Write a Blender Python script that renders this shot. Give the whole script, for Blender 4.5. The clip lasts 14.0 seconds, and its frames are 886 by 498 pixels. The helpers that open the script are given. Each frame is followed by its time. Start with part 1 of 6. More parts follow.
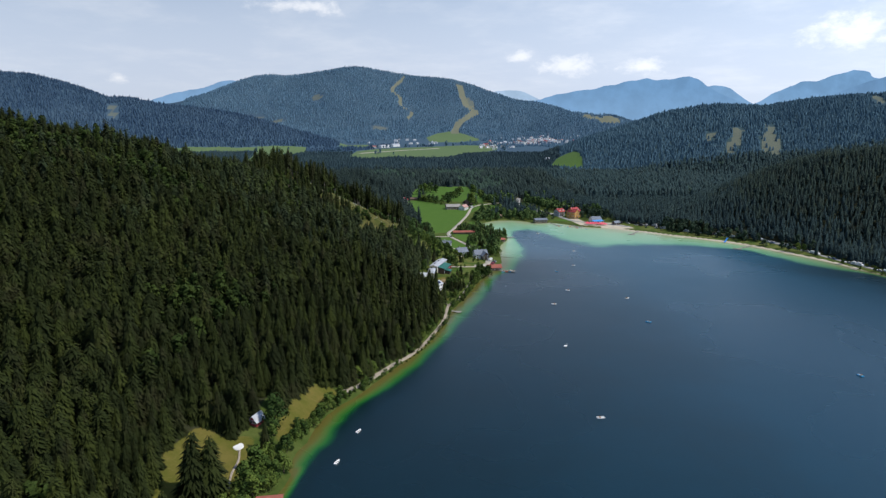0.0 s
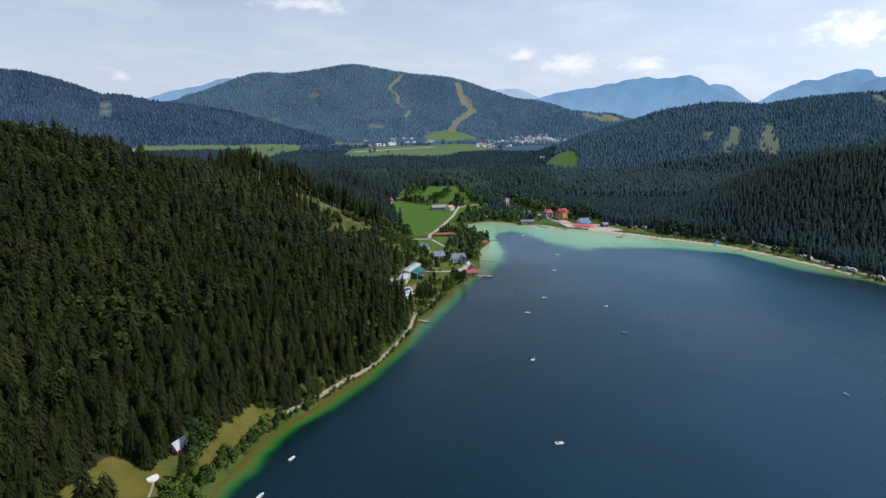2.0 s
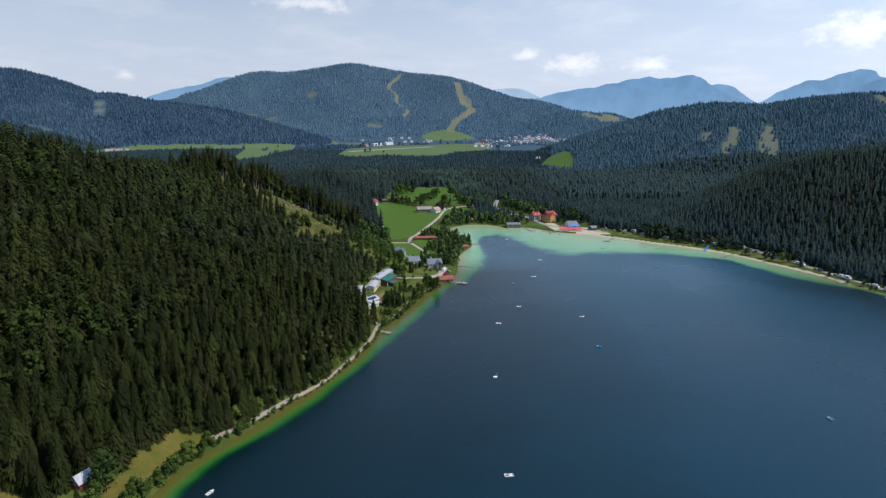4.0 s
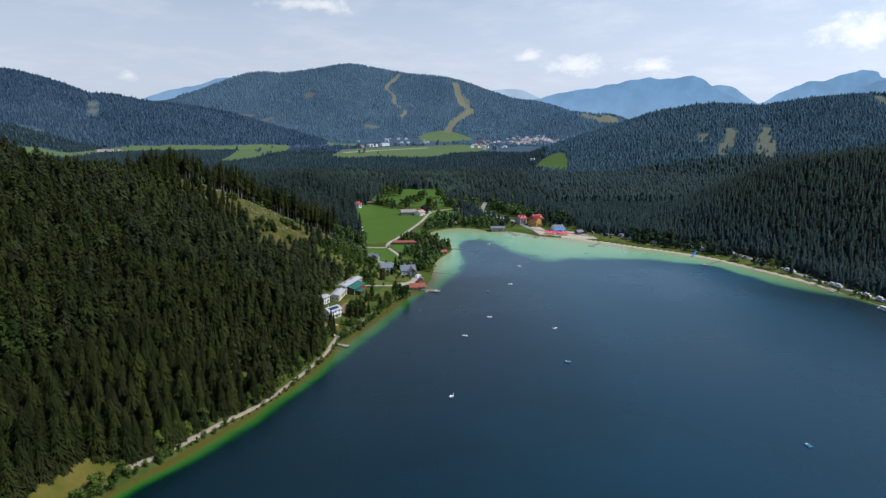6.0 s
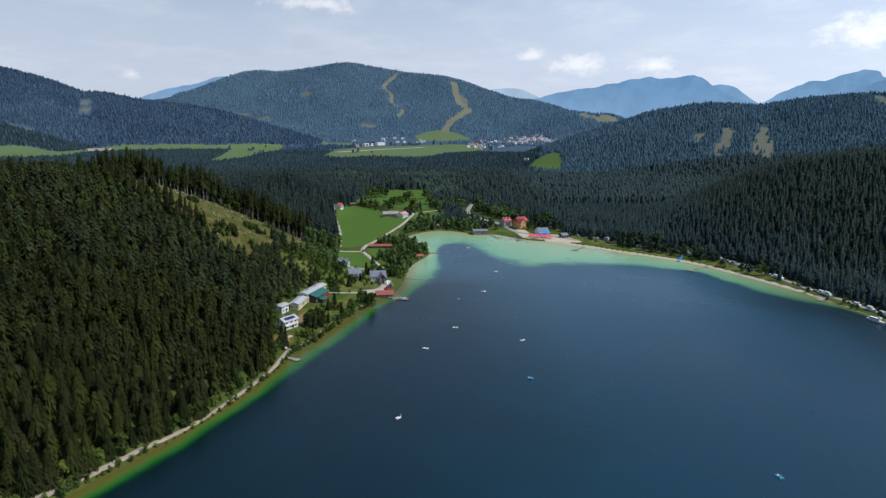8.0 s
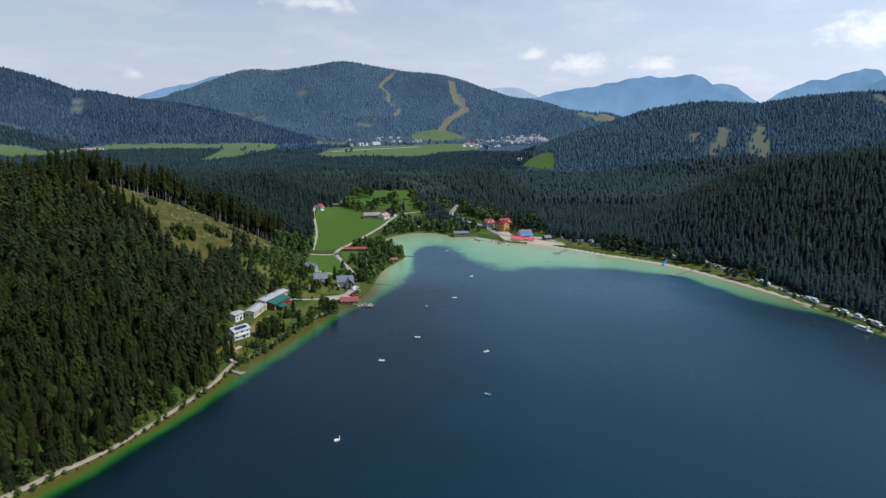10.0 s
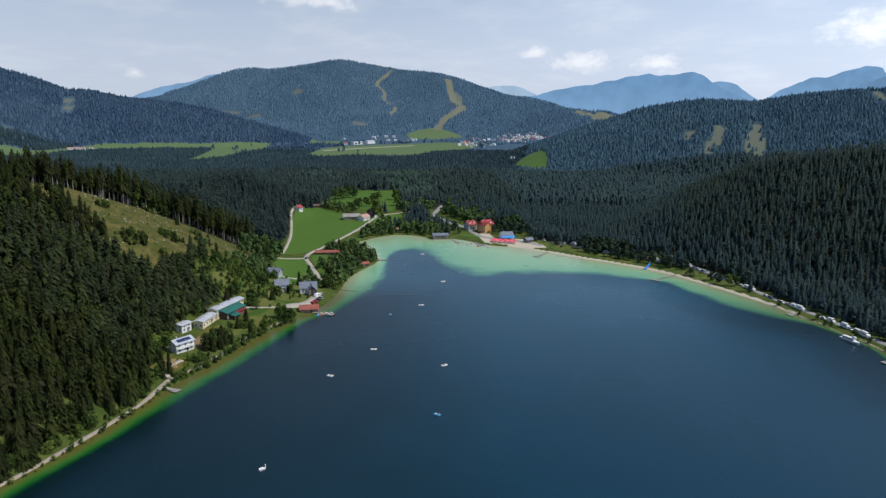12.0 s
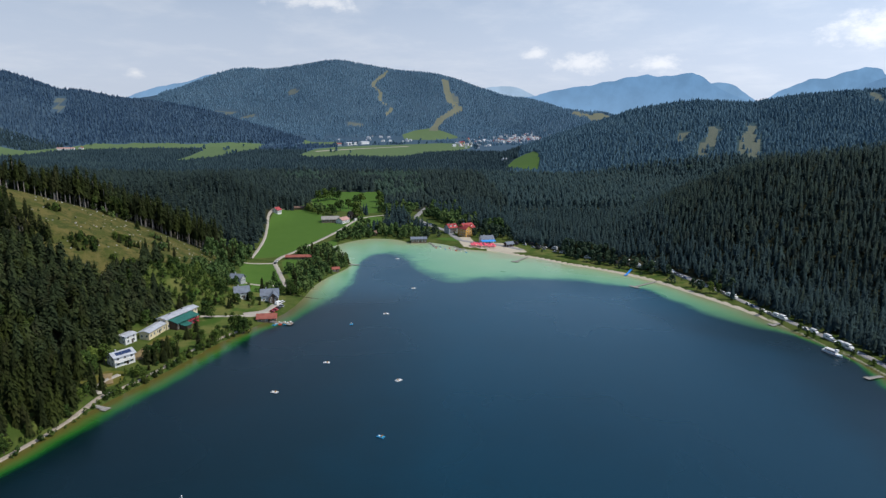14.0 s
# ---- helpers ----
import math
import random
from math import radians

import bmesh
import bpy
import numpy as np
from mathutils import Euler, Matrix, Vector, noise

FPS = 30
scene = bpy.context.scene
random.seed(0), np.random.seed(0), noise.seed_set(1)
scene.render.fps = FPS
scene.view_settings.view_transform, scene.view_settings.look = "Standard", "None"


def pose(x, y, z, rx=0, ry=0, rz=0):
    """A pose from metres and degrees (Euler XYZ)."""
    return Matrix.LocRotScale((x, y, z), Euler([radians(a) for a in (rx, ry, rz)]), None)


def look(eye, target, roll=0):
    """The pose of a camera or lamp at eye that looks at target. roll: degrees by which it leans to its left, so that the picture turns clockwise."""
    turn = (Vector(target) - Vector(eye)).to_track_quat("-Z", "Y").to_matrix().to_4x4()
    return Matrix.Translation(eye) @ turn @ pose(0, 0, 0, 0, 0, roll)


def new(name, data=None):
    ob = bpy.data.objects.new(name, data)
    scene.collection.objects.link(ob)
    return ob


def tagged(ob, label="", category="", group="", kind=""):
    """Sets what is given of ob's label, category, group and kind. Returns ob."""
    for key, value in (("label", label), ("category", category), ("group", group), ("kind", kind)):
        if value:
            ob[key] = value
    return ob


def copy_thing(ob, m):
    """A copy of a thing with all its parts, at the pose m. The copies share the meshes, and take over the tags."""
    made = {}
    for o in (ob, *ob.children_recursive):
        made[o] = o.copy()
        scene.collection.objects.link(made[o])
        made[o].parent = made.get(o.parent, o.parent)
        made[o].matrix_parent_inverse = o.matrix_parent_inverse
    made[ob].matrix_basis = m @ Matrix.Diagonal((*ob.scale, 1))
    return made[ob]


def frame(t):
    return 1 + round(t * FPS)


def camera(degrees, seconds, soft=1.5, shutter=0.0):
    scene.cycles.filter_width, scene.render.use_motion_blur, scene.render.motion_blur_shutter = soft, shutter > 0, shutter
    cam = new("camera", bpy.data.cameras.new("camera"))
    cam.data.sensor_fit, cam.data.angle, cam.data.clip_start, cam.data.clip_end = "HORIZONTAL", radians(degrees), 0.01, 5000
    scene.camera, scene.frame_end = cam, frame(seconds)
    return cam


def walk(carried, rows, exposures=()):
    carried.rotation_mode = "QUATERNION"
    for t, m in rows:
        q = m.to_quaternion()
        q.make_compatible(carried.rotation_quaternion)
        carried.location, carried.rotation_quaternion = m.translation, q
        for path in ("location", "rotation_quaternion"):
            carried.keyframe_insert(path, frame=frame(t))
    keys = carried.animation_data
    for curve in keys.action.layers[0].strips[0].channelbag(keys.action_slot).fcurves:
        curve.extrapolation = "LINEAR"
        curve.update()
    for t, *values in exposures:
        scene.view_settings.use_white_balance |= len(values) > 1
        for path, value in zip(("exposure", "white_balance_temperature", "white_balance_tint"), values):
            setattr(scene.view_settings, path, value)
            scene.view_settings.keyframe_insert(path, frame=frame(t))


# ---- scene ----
cam = camera(70.0, 14.0, soft=1.34)
PATH = [
    (0, (7.952, 4.782, 127.025), (8.117, 6.735, 126.628), 0.4),
    (0.5, (13.732, 9.848, 126.856), (13.895, 11.801, 126.459), 0.4),
    (1, (19.955, 15.144, 126.894), (20.117, 17.097, 126.495), 0.4),
    (1.5, (26.369, 20.654, 127.024), (26.53, 22.607, 126.624), 0.4),
    (2, (32.754, 26.295, 127.173), (32.913, 28.248, 126.771), 0.5),
    (2.5, (39.204, 31.914, 127.184), (39.361, 33.867, 126.781), 0.4),
    (3, (45.569, 37.483, 127.187), (45.724, 39.435, 126.783), 0.5),
    (5.5, (76.638, 63.351, 127.292), (76.783, 65.305, 126.891), 0.7),
    (6, (82.892, 68.441, 127.318), (83.035, 70.396, 126.917), 0.7),
    (6.5, (89.271, 73.633, 127.387), (89.411, 75.587, 126.986), 0.7),
    (7, (95.719, 78.893, 127.516), (95.858, 80.847, 127.115), 0.7),
    (7.5, (101.972, 84.197, 127.564), (102.109, 86.152, 127.162), 0.7),
    (8, (108.354, 89.208, 127.711), (108.491, 91.162, 127.308), 0.8),
    (10.5, (139.839, 114.43, 126.975), (139.97, 116.384, 126.57), 0.8),
    (11, (146.229, 119.848, 126.936), (146.359, 121.802, 126.53), 0.8),
    (11.5, (152.806, 125.168, 127.022), (152.935, 127.122, 126.614), 0.7),
    (12, (159.274, 130.285, 127.205), (159.401, 132.238, 126.796), 0.7),
    (12.5, (165.443, 135.177, 127.149), (165.571, 137.131, 126.741), 0.7),
    (13, (171.341, 139.81, 127.128), (171.468, 141.763, 126.72), 0.7),
    (13.5, (177.042, 144.173, 126.998), (177.168, 146.127, 126.591), 0.8),
    (14, (183.046, 148.658, 127.03), (183.172, 150.612, 126.623), 0.8),
]
walk(cam, [(t, look(eye, aim, lean)) for t, eye, aim, lean in PATH], exposures=((0, 0.12), (3, 0.10), (7, 0.05), (11, 0.0), (14, 0.0)))

# ---- world, sun ----
SUN_FROM = Vector((0.93, -0.30, 0.0)).normalized()
SUN_UP = radians(54)
sun_data = bpy.data.lights.new("sun", "SUN")
sun_data.energy, sun_data.angle, sun_data.color = 3.2, radians(0.6), (1.0, 0.95, 0.86)
sun = new("sun", sun_data)
sun_way = SUN_FROM * math.cos(SUN_UP) + Vector((0, 0, math.sin(SUN_UP)))
sun.rotation_euler = sun_way.to_track_quat("Z", "Y").to_euler()
sun.location = (0, 0, 600)


class Nodes:
    """A short way to write node trees."""

    def __init__(self, tree):
        self.tree = tree
        tree.nodes.clear()

    def add(self, kind, settings=None, **ins):
        n = self.tree.nodes.new(kind)
        s = settings or {}
        if "operation" in s:
            n.operation = s["operation"]
        if "use_clamp" in s:
            n.use_clamp = s["use_clamp"]
        if "interpolation_type" in s:
            n.interpolation_type = s["interpolation_type"]
        if "data_type" in s:
            n.data_type = s["data_type"]
        if "blend_type" in s:
            n.blend_type = s["blend_type"]
        if "attribute_name" in s:
            n.attribute_name = s["attribute_name"]
        for k, v in ins.items():
            self.put(n, k.replace("_", " "), v)
        return n

    def put(self, n, key, v):
        sock = n.inputs[int(key[2:])] if key.startswith("in") and key[2:].isdigit() else n.inputs[key]
        if isinstance(v, bpy.types.NodeSocket):
            self.tree.links.new(v, sock)
        elif isinstance(v, bpy.types.Node):
            self.tree.links.new(v.outputs[0], sock)
        elif isinstance(v, (tuple, list)) and len(v) == 3 and sock.type == "RGBA":
            sock.default_value = (*v, 1)
        else:
            sock.default_value = v

    def math(self, op, a, b=0.0, c=0.0, clamp=False):
        n = self.add("ShaderNodeMath", {"operation": op, "use_clamp": clamp})
        for i, v in enumerate((a, b, c)):
            self.put(n, "in%d" % i, v)
        return n.outputs[0]

    def smooth(self, v, a, b):
        n = self.add("ShaderNodeMapRange", {"interpolation_type": "SMOOTHSTEP"})
        for k, w in (("Value", v), ("From Min", a), ("From Max", b)):
            self.put(n, k, w)
        return n.outputs[0]

    def mix(self, fac, a, b, mode="MIX"):
        n = self.add("ShaderNodeMix", {"data_type": "RGBA", "blend_type": mode})
        self.put(n, "in0", fac)
        for i, v in ((6, a), (7, b)):
            if isinstance(v, (tuple, list)):
                n.inputs[i].default_value = (*v[:3], 1)
            else:
                self.tree.links.new(v if isinstance(v, bpy.types.NodeSocket) else v.outputs[0], n.inputs[i])
        return n.outputs[2]

    def noise(self, scale, detail=4.0, rough=0.55, vector=None):
        n = self.add("ShaderNodeTexNoise", Scale=scale, Detail=detail, Roughness=rough)
        if vector is not None:
            self.tree.links.new(vector, n.inputs["Vector"])
        return n.outputs["Fac"]

    def attr(self, name):
        return self.add("ShaderNodeAttribute", {"attribute_name": name}).outputs["Fac"]


world = bpy.data.worlds.new("sky")
scene.world = world
world.use_nodes = True
W = Nodes(world.node_tree)
sky = W.add("ShaderNodeTexSky")
sky.sky_type, sky.sun_disc = "NISHITA", False
sky.sun_elevation, sky.sun_rotation = SUN_UP, math.atan2(SUN_FROM.x, SUN_FROM.y)
sky.altitude, sky.air_density, sky.dust_density, sky.ozone_density = 800.0, 1.0, 0.6, 1.2
way = W.add("ShaderNodeTexCoord").outputs["Generated"]
sep = W.add("ShaderNodeSeparateXYZ", Vector=way)
up = W.math("MAXIMUM", sep.outputs[2], 0.0)
flat = W.add("ShaderNodeCombineXYZ", X=W.math("DIVIDE", sep.outputs[0], W.math("ADD", up, 0.16)),
             Y=W.math("DIVIDE", sep.outputs[1], W.math("ADD", up, 0.16)), Z=3.7)
veil = W.smooth(W.noise(1.6, 6.0, 0.62, flat.outputs[0]), 0.42, 0.75)
low = W.math("MULTIPLY", W.smooth(sep.outputs[2], 0.02, 0.06), W.math("SUBTRACT", 1.0, W.smooth(sep.outputs[2], 0.16, 0.30)))
puff = None
for spot, wide, tall in (((0.374, 0.924, 0.080), 0.044, 0.018), ((0.200, 0.975, 0.096), 0.032, 0.012), ((0.590, 0.800, 0.118), 0.070, 0.034), ((-0.119, 0.980, 0.160), 0.080, 0.014), ((-0.369, 0.928, 0.055), 0.018, 0.009), ((0.262, 0.962, 0.082), 0.060, 0.018)):
    near = W.add("ShaderNodeVectorMath", {"operation": "SUBTRACT"}, in0=way, in1=spot)
    near = W.add("ShaderNodeVectorMath", {"operation": "DIVIDE"}, in0=near.outputs[0], in1=(wide, wide, tall))
    near = W.add("ShaderNodeVectorMath", {"operation": "LENGTH"}, in0=near.outputs[0]).outputs["Value"]
    one = W.math("SUBTRACT", 1.0, near)
    puff = one if puff is None else W.math("MAXIMUM", puff, one)
curl = W.add("ShaderNodeMapping", Vector=way, Scale=(34.0, 34.0, 60.0))
puff = W.smooth(W.math("ADD", puff, W.math("MULTIPLY_ADD", W.noise(1.0, 7.0, 0.62, curl.outputs[0]), 2.4, -1.2)), -0.05, 1.05)
cloud = W.math("MAXIMUM", W.math("MULTIPLY", puff, 0.85), W.math("MULTIPLY", W.math("MULTIPLY", veil, 0.30), W.math("MAXIMUM", low, 0.15)))
milk = W.math("SUBTRACT", 1.0, W.smooth(sep.outputs[2], 0.05, 0.34))
pale = W.mix(W.math("MULTIPLY", milk, 0.88), sky.outputs[0], (5.95, 6.72, 8.35))
tone = W.mix(cloud, pale, (8.9, 9.2, 9.8))
toward = W.add("ShaderNodeVectorMath", {"operation": "DOT_PRODUCT"}, in0=way, in1=tuple(sun_way)).outputs["Value"]
glow = W.math("MULTIPLY_ADD", W.smooth(toward, -0.3, 0.7), 0.50, 0.90)
back = W.add("ShaderNodeBackground", Color=tone, Strength=W.math("MULTIPLY", glow, 0.10))
W.add("ShaderNodeOutputWorld", Surface=back.outputs[0])

# ---- materials ----


def material(name, rough=0.9):
    m = bpy.data.materials.new(name)
    m.use_nodes = True
    n = Nodes(m.node_tree)
    b = n.add("ShaderNodeBsdfPrincipled", Roughness=rough)
    b.inputs["Specular IOR Level"].default_value = 0.25
    n.add("ShaderNodeOutputMaterial", Surface=b.outputs[0])
    return m, n, b


def paint(name, colour, rough=0.7, wear=0.25, scale=0.6, metal=0.0):
    """A worn, slightly uneven plain surface."""
    m, n, b = material(name, rough)
    at = n.add("ShaderNodeTexCoord").outputs["Object"]
    broad, fine = n.noise(scale, 5.0, 0.6, at), n.noise(scale * 9, 3.0, 0.5, at)
    dark = tuple(c * 0.55 for c in colour)
    c = n.mix(n.math("MULTIPLY", n.smooth(broad, 0.35, 0.75), wear * 1.6), colour, dark)
    c = n.mix(n.math("MULTIPLY", fine, wear), c, tuple(min(1.0, v * 1.25 + 0.01) for v in colour))
    n.put(b, "Base Color", c)
    b.inputs["Metallic"].default_value = metal
    return m


def striped(name, colour, joint, pitch, axis=0, rough=0.6, metal=0.0):
    """Sheet or tile courses at a true pitch, with a little relief."""
    m, n, b = material(name, rough)
    at = n.add("ShaderNodeTexCoord").outputs["Object"]
    s = n.add("ShaderNodeSeparateXYZ", Vector=at)
    saw = n.math("PINGPONG", s.outputs[axis], pitch / 2)
    line = n.math("SUBTRACT", 1.0, n.smooth(saw, 0.0, pitch * 0.12))
    blot = n.noise(0.35, 5.0, 0.6, at)
    c = n.mix(n.smooth(blot, 0.35, 0.7), colour, tuple(v * 0.72 for v in colour))
    c = n.mix(n.math("MULTIPLY", line, 0.6), c, joint)
    n.put(b, "Base Color", c)
    b.inputs["Metallic"].default_value = metal
    bump = n.add("ShaderNodeBump", Strength=0.5, Distance=0.05, Height=line)
    n.put(b, "Normal", bump.outputs[0])
    return m


def foliage(name, dark, mid, light, own=False, rough=0.85, grain=0.9, broad=0.016, warm=0.0, patch=0.5):
    """Needles or leaves; each tree has its own tint, and clumps vary within it."""
    m, n, b = material(name, rough)
    tint = n.add("ShaderNodeObjectInfo").outputs["Random"] if own else n.attr("tint")
    at = n.add("ShaderNodeNewGeometry").outputs["Position"]
    clump = n.noise(grain, 3.0, 0.6, at)
    stand = n.noise(broad, 4.0, 0.6, at)
    v = n.math("ADD", n.math("MULTIPLY", tint, 0.5), n.math("MULTIPLY_ADD", clump, 0.5, n.math("MULTIPLY_ADD", stand, patch, -patch / 2)))
    ramp = n.add("ShaderNodeValToRGB", Fac=v)
    e = ramp.color_ramp.elements
    e[0].position, e[0].color = 0.22, (*dark, 1)
    e[1].position, e[1].color = 0.82, (*light, 1)
    k = e.new(0.5)
    k.color = (*mid, 1)
    c = ramp.outputs[0]
    if warm:
        c = n.mix(n.math("MULTIPLY", n.smooth(n.noise(0.07, 3.0, 0.6, at), 0.50, 0.70), warm), c, (0.046, 0.040, 0.020))
    n.put(b, "Base Color", c)
    b.inputs["Specular IOR Level"].default_value = 0.12
    return m


M_SPRUCE = foliage("spruce_needles", (0.0118, 0.0166, 0.0045), (0.0194, 0.0272, 0.0063), (0.0381, 0.0489, 0.0095), warm=0.35)
# Crest copy of the needles, made lighter and bluer as painted haze.
M_SPRUCE_HAZE_CREST = foliage("spruce_haze_crest", (0.0158, 0.0243, 0.0106), (0.0257, 0.0378, 0.0145), (0.0475, 0.0621, 0.0185), warm=0.35)
M_SPRUCE_OWN = foliage("spruce_needles_single", (0.0118, 0.0166, 0.0045), (0.0194, 0.0272, 0.0063), (0.0381, 0.0489, 0.0095), own=True, warm=0.35)
# Valley and ridge spruces: distance haze is put into these bluish base colours.
M_SPRUCE_HAZE_MID = foliage("spruce_haze_valley", (0.0126, 0.0230, 0.0230), (0.0207, 0.0356, 0.0333), (0.0391, 0.0586, 0.0437), grain=0.4)
M_SPRUCE_HAZE_VALE = foliage("spruce_needles_plain", (0.0190, 0.0392, 0.0504), (0.0314, 0.0571, 0.0672), (0.0515, 0.0840, 0.0840), grain=0.1, broad=0.01, patch=0.8)
M_SPRUCE_HAZE_RIDGE = foliage("spruce_haze_ridge", (0.0300, 0.0610, 0.1080), (0.0430, 0.0830, 0.1360), (0.0620, 0.1060, 0.1560), grain=0.06, broad=0.006, patch=1.2)
# East shore spruces: bluish colours carry painted haze, less in the bank copy.
M_SPRUCE_HAZE_EAST = foliage("spruce_haze_east", (0.0205, 0.0400, 0.0445), (0.0265, 0.0500, 0.0535), (0.0400, 0.0665, 0.0610), grain=0.5, warm=0.2)
M_SPRUCE_HAZE_BANK = foliage("spruce_haze_bank", (0.0165, 0.0315, 0.0315), (0.0235, 0.0420, 0.0380), (0.0410, 0.0610, 0.0430), grain=0.6, warm=0.3)
# Painted haze is strongest in the slope and mountain spruces.
M_SPRUCE_HAZE_FAR = foliage("spruce_haze_slope", (0.0549, 0.1086, 0.1456), (0.0683, 0.1299, 0.1702), (0.0851, 0.1512, 0.1882), grain=0.08, broad=0.008, patch=1.0)
M_SPRUCE_HAZE_TOP = foliage("spruce_stand_mountain", (0.0814, 0.1518, 0.2178), (0.0990, 0.1793, 0.2486), (0.1188, 0.2024, 0.2684), grain=0.05, broad=0.006, patch=1.3)
M_LEAF = foliage("broad_leaves", (0.0360, 0.0700, 0.0220), (0.0660, 0.1130, 0.0340), (0.1240, 0.1700, 0.0500))
M_LEAF_OWN = foliage("broad_leaves_single", (0.0240, 0.0480, 0.0115), (0.0520, 0.0860, 0.0170), (0.1120, 0.1520, 0.0280), own=True)
# Darker, bluer copy of broad_leaves for growth from x = 200 eastward.
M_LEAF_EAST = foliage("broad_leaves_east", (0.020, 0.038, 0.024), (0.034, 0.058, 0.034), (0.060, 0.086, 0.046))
M_LEAF_HILL = foliage("broad_leaves_hill", (0.0170, 0.0300, 0.0066), (0.0300, 0.0480, 0.0096), (0.0540, 0.0740, 0.0144))
# Valley leaves: the extra blue is haze put into the colour.
M_LEAF_HAZE = foliage("broad_leaves_haze", (0.020, 0.040, 0.034), (0.032, 0.058, 0.044), (0.052, 0.082, 0.052), grain=0.3)
M_BARK_PALE = paint("grey_bark", (0.24, 0.215, 0.19), 0.95, 0.4, 2.0)
M_BARK = paint("bark", (0.10, 0.075, 0.055), 0.95, 0.5, 2.0)

M_ROAD = paint("pale_gravel_lane", (0.42, 0.38, 0.32), 0.95, 0.35, 0.4)
M_SCORCHED = paint("scorched_lawn", (0.24, 0.175, 0.085), 0.95, 0.5, 0.35)
M_EARTH = paint("trodden_gravel_path", (0.35, 0.30, 0.24), 0.95, 0.5, 0.25)
M_ASPHALT = paint("worn_asphalt", (0.30, 0.29, 0.28), 0.9, 0.35, 0.3)
M_WHITE = paint("white_render", (0.78, 0.78, 0.76), 0.85, 0.15, 0.5)
M_CREAM = paint("cream_render", (0.72, 0.62, 0.40), 0.85, 0.2, 0.5)
M_YELLOW = paint("ochre_render", (0.66, 0.36, 0.10), 0.85, 0.2, 0.5)
M_GREY = paint("grey_render", (0.42, 0.43, 0.44), 0.85, 0.2, 0.5)
M_WOOD = striped("weathered_boards", (0.24, 0.19, 0.14), (0.10, 0.08, 0.06), 0.22, 0, 0.85)
M_DARKWOOD = striped("dark_boards", (0.09, 0.065, 0.05), (0.04, 0.03, 0.025), 0.22, 0, 0.85)
M_GREYWOOD = striped("silvered_planks", (0.36, 0.34, 0.31), (0.16, 0.15, 0.14), 0.2, 0, 0.85)
M_TIN = striped("grey_sheet_roof", (0.56, 0.58, 0.62), (0.40, 0.42, 0.45), 0.6, 0, 0.45, 0.1)
M_SLATE = striped("slate_roof", (0.20, 0.23, 0.28), (0.12, 0.14, 0.17), 0.35, 1, 0.6)
M_GREEN = striped("green_sheet_roof", (0.035, 0.16, 0.13), (0.02, 0.10, 0.08), 0.6, 0, 0.5)
M_RED = striped("red_tile_roof", (0.43, 0.075, 0.075), (0.24, 0.04, 0.04), 0.35, 1, 0.75)
M_RUST = striped("faded_red_tile_roof", (0.35, 0.115, 0.085), (0.20, 0.07, 0.055), 0.35, 1, 0.8)
M_PINK = striped("pale_red_tile_roof", (0.56, 0.33, 0.29), (0.36, 0.20, 0.18), 0.35, 1, 0.8)
M_BROWN = striped("brown_tile_roof", (0.20, 0.13, 0.10), (0.11, 0.07, 0.06), 0.35, 1, 0.8)
M_SOLAR = paint("solar_glass", (0.03, 0.05, 0.12), 0.15, 0.05)
M_REDTRIM = paint("red_balcony_paint", (0.42, 0.06, 0.08), 0.6, 0.15)
M_BLUE = paint("blue_canvas", (0.05, 0.30, 0.72), 0.7, 0.12)
M_SLIDE = paint("blue_slide_plastic", (0.03, 0.25, 0.70), 0.35, 0.1)
M_PARASOL = paint("red_canvas", (0.76, 0.11, 0.16), 0.8, 0.12)
M_HULL = paint("white_boat_shell", (0.82, 0.82, 0.80), 0.35, 0.08)
M_HULL_BLUE = paint("blue_boat_shell", (0.06, 0.36, 0.62), 0.35, 0.08)
M_HULL_RED = paint("red_boat_shell", (0.62, 0.07, 0.05), 0.35, 0.08)
M_SEAT = paint("boat_seat", (0.45, 0.22, 0.06), 0.6, 0.1)
M_TYRE = paint("tyre_rubber", (0.03, 0.03, 0.03), 0.9, 0.1)
M_CHROME = paint("steel", (0.55, 0.55, 0.56), 0.35, 0.1, metal=0.8)
M_STONE = paint("grey_limestone", (0.42, 0.41, 0.38), 0.9, 0.3, 0.6)
M_CAR = [paint("car_paint_" + k, c, 0.3, 0.05) for k, c in (("white", (0.80, 0.80, 0.80)), ("silver", (0.48, 0.49, 0.51)),
         ("black", (0.03, 0.03, 0.035)), ("red", (0.50, 0.03, 0.05)), ("blue", (0.04, 0.09, 0.25)))]


def glass():
    m, n, b = material("window_glass", 0.22)
    b.inputs["Base Color"].default_value = (0.03, 0.04, 0.05, 1)
    b.inputs["Specular IOR Level"].default_value = 0.6
    return m


M_GLASS = glass()


